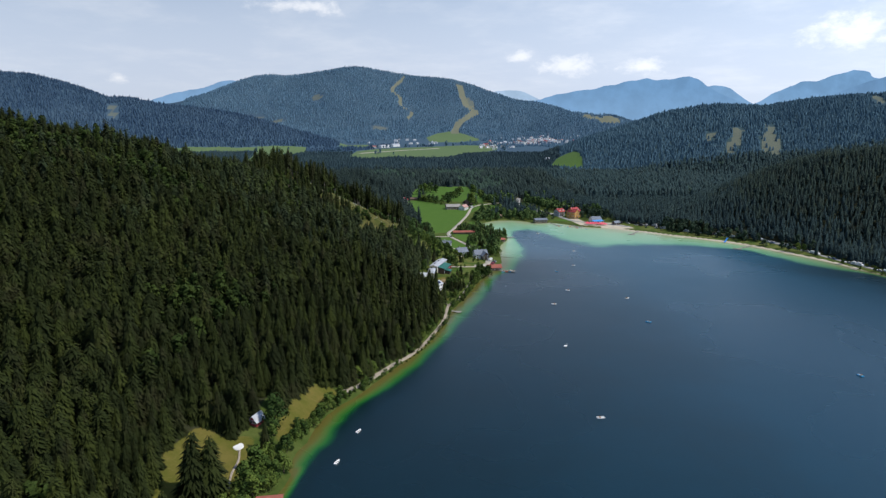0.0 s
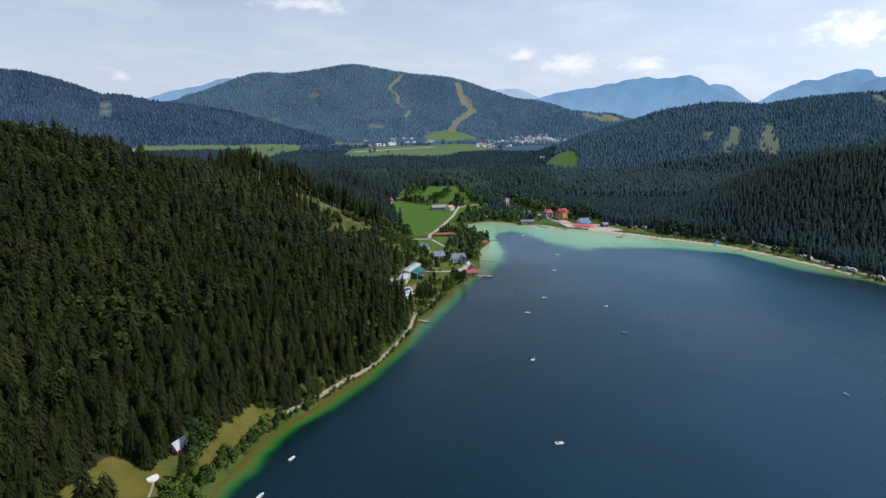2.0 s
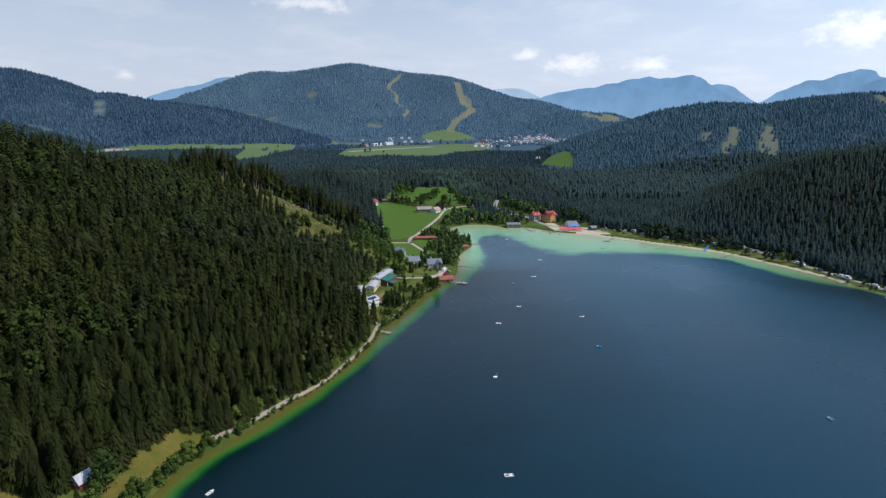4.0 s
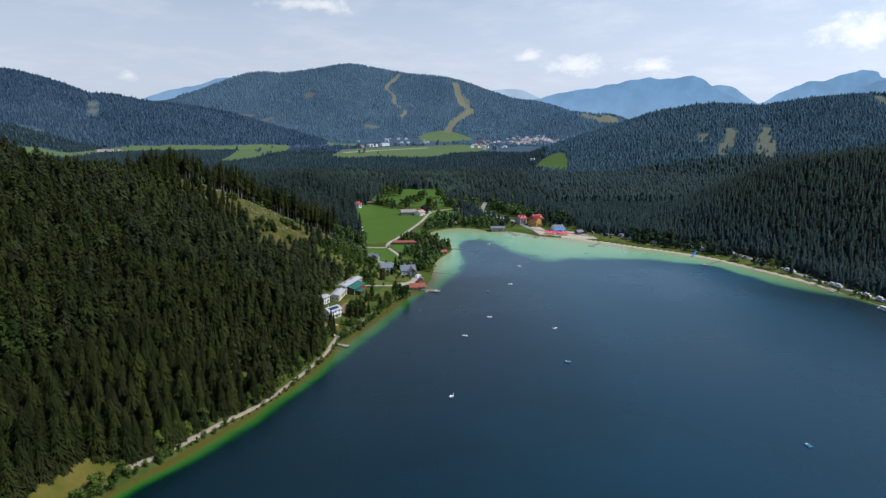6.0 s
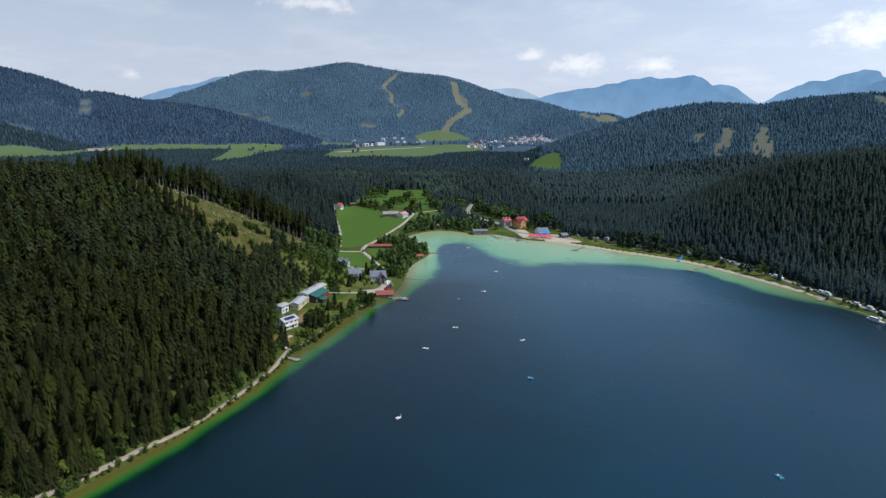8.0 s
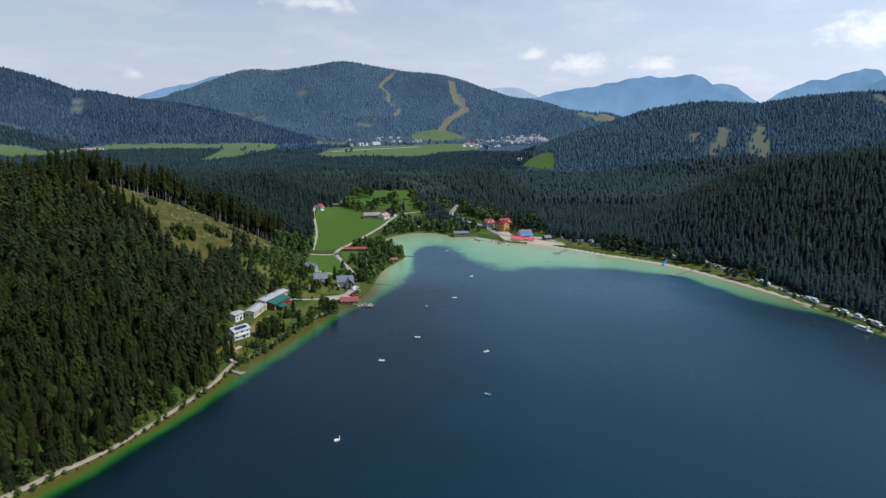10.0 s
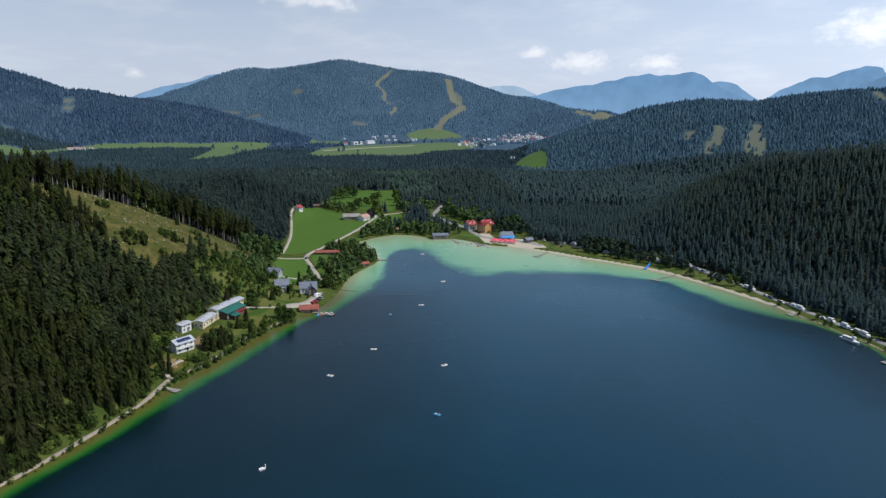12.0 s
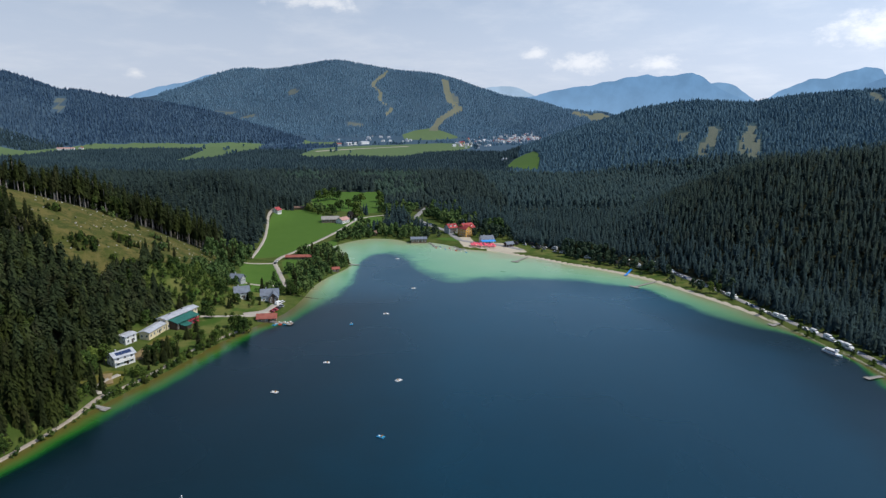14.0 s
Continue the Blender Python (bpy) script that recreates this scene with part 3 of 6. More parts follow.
# stand and far grow with y and drive the painted haze.
land = {"meadow": zone(MEADOW, fx, fy, 3 + 0.004 * fy), "dry": zone(DRY, fx, fy, 4), "cut": np.maximum(cut_mask(fx, fy, 1) * 1.0, cut_mask(fx, fy, 2) * 0.52),
        "clear": zone({"cut": CLEARCUT}, fx, fy, 4), "lawn": zone(LAWN, fx, fy, 3),
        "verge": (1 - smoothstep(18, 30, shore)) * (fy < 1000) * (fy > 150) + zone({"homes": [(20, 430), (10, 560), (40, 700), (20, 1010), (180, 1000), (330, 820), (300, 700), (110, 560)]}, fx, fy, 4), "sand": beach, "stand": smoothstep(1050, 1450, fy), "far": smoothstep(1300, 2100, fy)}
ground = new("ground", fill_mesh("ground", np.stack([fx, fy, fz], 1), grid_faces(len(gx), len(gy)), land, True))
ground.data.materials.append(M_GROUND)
tagged(ground, "mountain valley ground of forest floor, meadow and beach", "ground", kind="structure")
GZ = fz.reshape(X.shape)


def height(x, y):
    """The height of the ground sheet."""
    x, y = np.asarray(x, float), np.asarray(y, float)
    i = np.clip(np.searchsorted(gx, x) - 1, 0, len(gx) - 2)
    j = np.clip(np.searchsorted(gy, y) - 1, 0, len(gy) - 2)
    a, b = (x - gx[i]) / (gx[i + 1] - gx[i]), (y - gy[j]) / (gy[j + 1] - gy[j])
    return (GZ[j, i] * (1 - a) + GZ[j, i + 1] * a) * (1 - b) + (GZ[j + 1, i] * (1 - a) + GZ[j + 1, i + 1] * a) * b


wx = steps((-160, -50, 6), (-50, 0, 2.5), (0, 160, 3), (160, 460, 5))
wy = steps((-560, 150, 20), (150, 560, 3), (560, 830, 4))
X2, Y2 = np.meshgrid(wx, wy)
sx, sy = X2.ravel(), Y2.ravel()
s_out, s_deep = -signed(LAKE, sx, sy), signed(DEEP, sx, sy)
# Beyond the shelf the value only drives painted sheen, rising faster eastward.
u = np.where(s_deep > 0, np.clip(s_out, 0, None) / (np.clip(s_out, 0, None) + s_deep + 1e-6), 1 + 0.25 * np.clip(-s_deep / 5, 0, 1) + 0.75 * np.clip(-s_deep / (190 - 145 * smoothstep(140, 300, sx)), 0, 1))
lake_marl_sheen = smoothstep(545, 640, sy + 0.25 * (sx - 130)) * (1 - 0.55 * smoothstep(360, 420, sx))
# Mid-lake is lightened too, sky sheen put into the body colour.
lake_marl_sheen = np.maximum(lake_marl_sheen, smoothstep(330, 660, sy) * smoothstep(120, 220, sx) * (1 - smoothstep(330, 385, sx)))
water = new("water", fill_mesh("water", np.stack([sx, sy, 0 * sx], 1), grid_faces(len(wx), len(wy)), {"depth": np.clip(u, 0, 2), "wide": lake_marl_sheen}, True))
water.data.materials.append(M_WATER)
tagged(water, "deep blue mountain lake with turquoise shallows along its shore", "lake", kind="structure")


def ribbon(name, line, width, mat, label, lift=0.25):
    p = np.array(rounded([(*q[:2], 0) for q in line], 0.5))[:, :2]
    t = np.gradient(p, axis=0)
    t /= np.linalg.norm(t, axis=1)[:, None] + 1e-9
    side = np.stack([-t[:, 1], t[:, 0]], 1)
    offs = np.array([-0.58, -0.5, -0.17, 0.17, 0.5, 0.58])
    wob = 1 + 0.12 * np.sin(np.arange(len(p)) * 1.7)
    q = p[:, None] + side[:, None] * (offs * width)[None, :, None] * wob[:, None, None]
    z = height(q[..., 0], q[..., 1]) + lift
    z[:, 0] -= lift + 0.3
    z[:, -1] -= lift + 0.3
    z[:, 1:-1] = np.maximum(z[:, 1:-1], z[:, 1:-1].mean(1, keepdims=True))
    ob = new(name, fill_mesh(name, np.concatenate([q, z[..., None]], 2).reshape(-1, 3), grid_faces(6, len(p)), None, True))
    ob.data.materials.append(mat)
    return tagged(ob, label, "road", kind="structure")


for key, (line, width) in LANES.items():
    paved = key in ("hotel_road", "beach_road")
    ribbon("road" if paved else "path", line, width, M_ASPHALT if paved else M_EARTH if key == "shore_path" else M_ROAD, "worn pale asphalt road beside the lake" if paved else "pale gravel lane between grass verges")
ribbon("runway", [(-95, 2185), (50, 2370), (200, 2550)], 14, M_ROAD, "pale mown airstrip across the valley meadow", 0.6)
ribbon("parking_ground", [(82, 541), (91, 546), (97, 556), (98, 566)], 7, M_ROAD, "pale gravel car park beside the boathouse", 0.3)
ribbon("yard_ground", rounded([(46, 465), (45.5, 473), (47.5, 483), (52, 493)], 0.25), 6, M_SCORCHED, "sun-scorched brown lawn before the school wing", 0.2)
ribbon("yard_ground", [(44, 436), (41.5, 441), (39, 447)], 5, M_SCORCHED, "sun-scorched brown lawn below the white house", 0.2)
ribbon("path", rounded([(-50, 231), (-49, 224), (-49.5, 216), (-48.5, 206), (-49, 196)], 0.25), 0.7, M_EARTH, "narrow pale gravel path across dry grass")


def far_range(line, depth, base, colour, name, seed, rugged=0.32):
    """Mountains many kilometres off: a glowing backdrop with blue haze in its colour."""
    pts = np.array(rounded([(a, b, 0) for a, b in line], 0.05))
    x, z = pts[:, 0], pts[:, 1]
    z = z + (value_noise(x, x * 0 + 3.3, 110, seed, 4) - 0.5) * rugged * 60
    rows = np.linspace(0, 1, 7)
    v = np.concatenate([np.stack([x, np.full_like(x, depth - 90 * (1 - r)), base + (z - base) * r], 1) for r in rows])
    m = bpy.data.materials.new(name)
    m.use_nodes = True
    n = Nodes(m.node_tree)
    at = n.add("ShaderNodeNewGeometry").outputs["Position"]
    # Emission: the noise-darkened folds and the haze blue are painted, not lit.
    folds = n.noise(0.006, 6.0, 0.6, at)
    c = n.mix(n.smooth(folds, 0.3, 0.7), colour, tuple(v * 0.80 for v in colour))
    # Paler towards the foot: haze painted by height.
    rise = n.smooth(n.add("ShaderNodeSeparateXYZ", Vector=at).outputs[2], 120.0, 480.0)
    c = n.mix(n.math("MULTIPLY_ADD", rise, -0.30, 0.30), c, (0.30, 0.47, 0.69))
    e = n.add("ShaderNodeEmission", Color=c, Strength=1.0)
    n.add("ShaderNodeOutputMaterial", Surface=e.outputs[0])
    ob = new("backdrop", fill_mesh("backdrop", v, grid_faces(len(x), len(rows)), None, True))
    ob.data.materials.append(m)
    return tagged(ob, "distant blue mountain range beyond the valley", "mountain range", kind="structure")


far_range([(-2300, 190), (-1840, 225), (-1686, 267), (-1534, 309), (-1375, 342), (-1270, 372), (-1214, 392), (-1134, 405), (-1048, 394), (-859, 338), (-600, 300), (-300, 250)], 4850, 60, (0.190, 0.350, 0.580), "far_haze_west", 2)
far_range([(500, 230), (900, 268), (1109, 285), (1185, 308), (1255, 326), (1360, 342), (1486, 360), (1560, 374), (1633, 394), (1710, 404), (1779, 429), (1880, 440), (1949, 452), (2014, 441), (2121, 445), (2190, 460), (2270, 473), (2330, 458), (2381, 436), (2440, 398), (2560, 340), (2760, 270), (3100, 200)], 4800, 60, (0.165, 0.330, 0.570), "far_haze_east", 5)
far_range([(2250, 300), (2400, 380), (2470, 404), (2530, 406), (2620, 386), (2700, 340), (2860, 260), (3100, 200)], 4830, 60, (0.190, 0.360, 0.600), "far_haze_middle", 6)
far_range([(2500, 200), (2780, 280), (2900, 348), (2985, 386), (3066, 411), (3130, 438), (3236, 442), (3320, 474), (3403, 498), (3470, 510), (3531, 524), (3640, 514), (3720, 470), (4048, 520), (4700, 480)], 4700, 60, (0.180, 0.350, 0.590), "far_haze_south", 9)
far_range([(3000, 230), (3194, 323), (3394, 396), (3546, 445), (3844, 489), (4600, 430)], 4480, 60, (0.145, 0.285, 0.490), "far_haze_near_south", 12)
far_range([(400, 300), (745, 335), (915, 352), (1030, 340), (1120, 305), (1260, 280), (1900, 300), (2500, 300), (2700, 280), (2900, 250)], 4880, 60, (0.40, 0.55, 0.74), "far_haze_pale", 14)

# ---- trees ----
rng = np.random.default_rng(7)


def spruce_crown(tiers, points, seed, low=0.10, width=0.15, blunt=0.85):
    """Drooping skirts of branches round a stem, one metre high."""
    r = np.random.default_rng(seed)
    v, f = [], []
    for k in range(tiers):
        a = k / tiers
        z = low + (1 - low) * a ** 0.92
        rad = width * (1 - a) ** blunt * r.uniform(0.86, 1.14) + 0.008
        drop = (1 - low) / tiers * r.uniform(0.9, 1.5)
        top = min(1.0, z + (1 - low) / tiers * 1.55) if k < tiers - 1 else 1.0
        c = len(v)
        v.append((r.normal(0, 0.004), r.normal(0, 0.004), top))
        spin = r.uniform(0, 6.28)
        for i in range(points):
            w = spin + 6.2832 * i / points + r.normal(0, 0.06)
            q = rad * (r.uniform(0.95, 1.25) if i % 2 == 0 else r.uniform(0.5, 0.72))
            v.append((q * math.cos(w), q * math.sin(w), z - (drop * 0.45 if i % 2 == 0 else 0.0) + r.normal(0, 0.006)))
        f += [(c, c + 1 + i, c + 1 + (i + 1) % points) for i in range(points)]
    return np.array(v), np.array(f)


def feather_crown(n, seed, low=0.08, width=0.17, blunt=0.7, core=7, droop=(0.5, 1.15), slim=1.0):
    """Single pointed branches wound up a stem round a dark inner cone, one metre high."""
    r = np.random.default_rng(seed)
    v = [(0.0, 0.0, 0.97)] + [(width * 0.55 * math.cos(6.2832 * i / core), width * 0.55 * math.sin(6.2832 * i / core), low) for i in range(core)]
    f = [(0, 1 + i, 1 + (i + 1) % core) for i in range(core)]
    bulge = [r.uniform(0.75, 1.2) for _ in range(7)]
    for i in range(n):
        u = (i + r.random()) / n
        a = 0.45 * u + 0.55 * (1 - math.sqrt(1 - u))
        z = low + (0.985 - low) * a
        reach = width * (1 - a) ** blunt * r.uniform(0.70, 1.22) * bulge[int(a * 6.99)] + 0.014
        w = i * 2.39996 + r.normal(0, 0.35)
        c, s = math.cos(w), math.sin(w)
        half, drop = (reach * r.uniform(0.20, 0.38) + 0.005) * slim, reach * r.uniform(*droop)
        k, q = len(v), 0.38 * reach
        v += [(q * c - half * s, q * s + half * c, z + 0.012 - drop * 0.25), (reach * c, reach * s, z - drop * 0.8), (q * c + half * s, q * s - half * c, z + 0.012 - drop * 0.25)]
        f.append((k, k + 1, k + 2))
    return np.array(v), np.array(f)


def stem(height_, radius, sides=5):
    v = [(radius * s * math.cos(6.2832 * i / sides), radius * s * math.sin(6.2832 * i / sides), z) for z, s in ((-0.03, 1.15), (height_ * 0.5, 0.75), (height_, 0.25)) for i in range(sides)]
    f = []
    for k in range(2):
        for i in range(sides):
            a, b = k * sides + i, k * sides + (i + 1) % sides
            f += [(a, b, b + sides), (a, b + sides, a + sides)]
    return np.array(v), np.array(f)


def leaf_crown(lobes, leaves, seed, low=0.16, spread=0.36, size=0.085, tall=1.0):
    """Clumps of leaves on the outside of several uneven lobes, one metre high."""
    r = np.random.default_rng(seed)
    v, f = [], []
    for k in range(lobes):
        a = k / max(lobes - 1, 1)
        ang, out = r.uniform(0, 6.28), spread * 0.62 * math.sqrt(r.uniform(0.05, 1)) * (1 - 0.55 * a)
        cx, cy, cz = out * math.cos(ang), out * math.sin(ang), low + 0.14 + (0.72 - low) * a
        rad = spread * r.uniform(0.42, 0.66) * (1 - 0.25 * a)
        for _ in range(leaves):
            d = r.normal(0, 1, 3)
            d /= np.linalg.norm(d)
            if d[2] < -0.55:
                d[2] *= -1
            p = np.array([cx, cy, cz]) + d * rad * r.uniform(0.78, 1.1) * np.array([1, 1, 0.9 * tall])
            side = np.cross(d, r.normal(0, 1, 3))
            side /= np.linalg.norm(side)
            upw = np.cross(side, d) + d * r.normal(0, 0.5)
            s = size * r.uniform(0.6, 1.3)
            c = len(v)
            v += [tuple(p - side * s), tuple(p - upw * s * 0.7 - d * s * 0.3), tuple(p + side * s), tuple(p + upw * s * 0.8 - d * s * 0.2)]
            f += [(c, c + 1, c + 2), (c, c + 2, c + 3)]
    return np.array(v), np.array(f)


def plant(name, kinds, x, y, tall, mat, label, sink=0.3, wide=(0.85, 1.2), category="forest", smooth=False, vary=0.24, grain=0.0):
    """A wood of many trees in one mesh, kind by kind."""
    v_all, f_all, t_all, base = [], [], [], 0
    which = rng.integers(0, len(kinds), len(x))
    z = height(x, y) - sink
    for k, (kv, kf) in enumerate(kinds):
        s = np.nonzero(which == k)[0]
        if not len(s):
            continue
        ang, wid, h = rng.uniform(0, 6.28, len(s)), rng.uniform(*wide, len(s)) * tall[s] ** 0.5 * np.median(tall) ** 0.5, tall[s]
        lean = rng.normal(0, 0.02, (len(s), 2))
        c, n = np.cos(ang)[:, None], np.sin(ang)[:, None]
        vx, vy, vz = kv[:, 0][None], kv[:, 1][None], kv[:, 2][None]
        hz = vz * h[:, None]
        px = (vx * c - vy * n) * wid[:, None] + x[s][:, None] + lean[:, :1] * hz
        py = (vx * n + vy * c) * wid[:, None] + y[s][:, None] + lean[:, 1:] * hz
        pz = hz + z[s][:, None]
        v_all.append(np.stack([px, py, pz], 2).reshape(-1, 3))
        f_all.append((kf[None] + (np.arange(len(s)) * len(kv))[:, None, None] + base).reshape(-1, 3))
        t_all.append((np.clip(rng.normal(0.5, vary, (len(s), 1)), 0, 1) + rng.normal(0, grain, (len(s), len(kv)))).ravel())
        base += len(s) * len(kv)
    ob = new(name, fill_mesh(name, np.concatenate(v_all), np.concatenate(f_all), {"tint": np.concatenate(t_all)}, smooth))
    ob.data.materials.append(mat)
    return tagged(ob, label, category, kind="stuff")


KEEP_CLEAR = [(41, 489, 6), (41, 499, 7), (43, 510, 7), (46, 517, 8), (49, 525, 8), (52, 534, 8), (53, 516, 7), (56, 524, 7), (59, 531, 5), (61, 524, 4), (40.6, 461, 6.5), (32.5, 487, 5.5), (38.5, 495, 6), (41, 503, 6), (43, 510, 6), (72, 578, 11), (90, 578, 13), (62, 615, 8), (98, 535, 14), (92, 703, 14), (103, 896, 20), (29, 925, 9),
              (199, 794, 12), (151, 828, 6), (236, 834, 12), (252, 826, 14), (268, 778, 20), (285, 764, 10), (-47, 248, 4.5), (-51, 233, 4), (-32, 200, 7), (150, 955, 14), (205, 880, 12), (40, 1000, 8)]


def free(x, y, gap=3.0, cuts=True):
    ok = signed(LAKE, x, y) > 5
    ok &= zone(MEADOW, x, y, 1.0) < 0.5
    ok &= zone(DRY | LAWN | {"cut": CLEARCUT}, x, y, 1.0) < 0.5
    near = (y < 1100)
    for line, width in LANES.values():
        ok[near] &= line_distance(line[::2] + line[-1:], x[near], y[near]) > width / 2 + gap
    for cx, cy, r in KEEP_CLEAR:
        ok &= np.hypot(x - cx, y - cy) > r
    if cuts:
        ok &= ~cut_mask(x, y) | ((y < 2000) & (value_noise(x, y, 9, 51, 1) < 0.24))
    town = ((x - 640) / 330) ** 2 + ((y - 2940) / 170) ** 2 < 1
    return ok & ~(town & (value_noise(x, y, 45, 41) < 0.47))


def scatter(x0, x1, y0, y1, step, jitter=0.42):
    a, b = np.meshgrid(np.arange(x0, x1, step), np.arange(y0, y1, step))
    a = a + (np.arange(a.shape[0]) % 2)[:, None] * step / 2
    a, b = a.ravel() + rng.uniform(-jitter, jitter, a.size) * step, b.ravel() + rng.uniform(-jitter, jitter, a.size) * step
    ok = (a > -0.72 * b - 70) & (a < 0.76 * (b - 149) + 260)
    return a[ok], b[ok]


def region(ok, *arrays):
    return tuple(v[ok] for v in arrays)


def stand_of(n, seed, many, low, width, blunt, core=7, slim=1.0, pines=4):
    """Crowns for one stand: pointed spruces, and some round-headed pines."""
    out = [feather_crown(n, seed + i, low, width + 0.035 * (i % 3), blunt + 0.11 * (i % 4), core, slim=slim) for i in range(many)]
    return out + [feather_crown(n, seed + 50 + i, 0.22, width * 0.95, 0.26 + 0.06 * (i % 4), core, (0.1, 0.55), slim) for i in range(many // pines)]


FINE = stand_of(190, 10, 9, 0.30, 0.215, 0.40, 7, 0.85)
NEAR = stand_of(400, 410, 8, 0.26, 0.20, 0.42, 9, 0.72)
GOOD = stand_of(76, 30, 8, 0.30, 0.215, 0.40)
SMALL = stand_of(30, 160, 9, 0.14, 0.225, 0.38, 5, 1.0, 2)
EAST = stand_of(60, 60, 8, 0.06, 0.20, 0.50, 6)
ROUGH = [spruce_crown(3, 6, 70 + i, 0.02, 0.34 + 0.03 * (i % 3), 0.55) for i in range(6)]
ROUND = [spruce_crown(3, 6, 80 + i, 0.05, 0.46, 0.32) for i in range(5)]
BROAD = [leaf_crown(5, 14, 90 + i, size=0.15) for i in range(4)]
BROAD_FAR = [leaf_crown(4, 6, 95 + i, size=0.22) for i in range(3)]
PINE = [feather_crown(110, 110 + i, 0.36, 0.13, 0.45) for i in range(5)]

# the wooded hill above the west shore
hx, hy = scatter(-520, 125, 170, 720, 5.0)
ok = free(hx, hy, 1.2) & (rng.random(len(hx)) > 0.07)
ok &= ~((hx < -180) & (hy > np.interp(hx, [-520, -420, -300, -180], [400, 450, 495, 545])))
hx, hy = region(ok, hx, hy)
bank_gap = signed(LAKE, hx, hy)
strip = (bank_gap < 58) & (hy < 420) & (hy > 178)
village_side = ((hx > 22) & (hy > 535)) | ((hy > 434) & (hy < 548) & (hx > 28 + np.maximum(hy - 480, 0) * 0.42))
wood = ~strip & ~village_side & (bank_gap > 6.5)
hill_tall = (rng.normal(16.0, 2.7, len(hx)) * (0.80 + 0.40 * value_noise(hx, hy, 46, 61, 2))).clip(7, 25)
close = (hy < 290) & (hx > -230)
patchy = wood & (value_noise(hx, hy, 75, 71, 2) + rng.normal(0, 0.10, len(hx)) > 0.72)
plant("broadleaf_wood", [leaf_crown(7, 20, 270 + i, 0.06, 0.36, 0.080, 1.15) for i in range(5)], hx[patchy], hy[patchy], hill_tall[patchy] * 0.78, M_LEAF_HILL, "dull green broadleaf trees among the hill spruces")
wood &= ~patchy
sel = wood & close
plant("spruce_wood", NEAR, hx[sel], hy[sel], hill_tall[sel], M_SPRUCE, "dense dark spruce wood above the lakeside meadow", grain=0.10)
edge = line_distance(CLEARCUT, hx, hy, True)
hill_tall[(edge < 24) & (hy < 556)] *= 0.78
tall_row = wood & (hy >= 525) & (edge < 24) & ((hx < -20) | (hy > 600))
hill_tall[(hy > 580) & (hx < 30)] *= 1.3
blend = hy + rng.normal(0, 45, len(hx))
sel = wood & (blend < 440) & ~close & ~tall_row
plant("spruce_wood", FINE, hx[sel], hy[sel], hill_tall[sel], M_SPRUCE, "dense dark spruce wood on the steep lake shore hill", grain=0.10)
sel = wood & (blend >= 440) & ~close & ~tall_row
plant("spruce_wood", GOOD, hx[sel], hy[sel], hill_tall[sel], M_SPRUCE_HAZE_CREST, "dense dark spruce wood over the crest of the hill", grain=0.08)
plant("spruce_wood", PINE, hx[tall_row], hy[tall_row], hill_tall[tall_row] * np.where(hy[tall_row] > 580, 1.15, 1.4), M_SPRUCE, "tall bare-stemmed spruces along the edge of the clearing")
stems = plant("tree_trunks", [stem(0.8, 0.015)], hx[tall_row], hy[tall_row], hill_tall[tall_row] * np.where(hy[tall_row] > 580, 1.15, 1.4), M_BARK_PALE, "grey bare trunks along the edge of the clearing")

# the wooded hill above the beach, and the woods of the valley floor
rx, ry = scatter(300, 1100, 150, 960, 4.9)
rs = signed(LAKE, rx, ry)
ok = free(rx, ry, 2.2) & (rs > 10) & ((rs > 20) | (ry < 575)) & ((rs > 44) | (ry < 665))
rx, ry = region(ok, rx, ry)
# Splits the hill between the thinly and the heavily haze-tinted spruce copy.
thin_haze = height(rx, ry) + 26 * (value_noise(rx, ry, 70, 73, 2) - 0.5) + rng.normal(0, 6, len(rx)) + 0.09 * (700 - ry) > 24
for side, mat in ((thin_haze, M_SPRUCE_HAZE_BANK), (~thin_haze, M_SPRUCE_HAZE_EAST)):
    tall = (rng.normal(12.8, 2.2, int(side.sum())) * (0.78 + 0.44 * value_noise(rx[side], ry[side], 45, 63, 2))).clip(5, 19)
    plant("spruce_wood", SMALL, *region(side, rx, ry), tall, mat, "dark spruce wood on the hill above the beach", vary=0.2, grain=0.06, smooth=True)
vx, vy = scatter(-560, 300, 720, 1020, 6.3)
ok = free(vx, vy)
vx, vy = region(ok, vx, vy)
bushy = (vx > 60) & (vx < 300) & (vy < 1000) & ((value_noise(vx, vy, 60, 5) > 0.52) | (vy < 838))
keep = ~((vx > 205) & (vy < 846)) & ~((vx > 80) & (vx < 125) & (vy > 830))
keep &= line_distance(LANES["lane"][0], vx, vy) > 13
keep &= line_distance(LANES["hotel_road"][0], vx, vy) > 9 + 9 * (vy < 930)
vx, vy, bushy = region(keep, vx, vy, bushy)
west_side = ~bushy & (vx < 110)
plant("spruce_wood", EAST, *region(west_side, vx, vy), rng.normal(22, 3.2, int(west_side.sum())).clip(11, 29), M_SPRUCE_HAZE_MID, "dark spruce wood behind the clearing and the farm", vary=0.2, grain=0.08, smooth=True)
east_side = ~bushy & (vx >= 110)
plant("spruce_wood", EAST, *region(east_side, vx, vy), rng.normal(16.5, 2.6, int(east_side.sum())).clip(9, 22), M_SPRUCE_HAZE_EAST, "dark spruce wood on the valley floor behind the lake", vary=0.18, grain=0.06, smooth=True)
plant("broadleaf_wood", BROAD, *region(bushy, vx, vy), rng.normal(9, 2.5, int(bushy.sum())).clip(4, 15), M_LEAF, "mixed green broadleaf copse at the head of the lake", wide=(0.9, 1.2))
px_, py_ = scatter(-1200, 1200, 1010, 1420, 8.0)
px_, py_ = region(free(px_, py_), px_, py_)
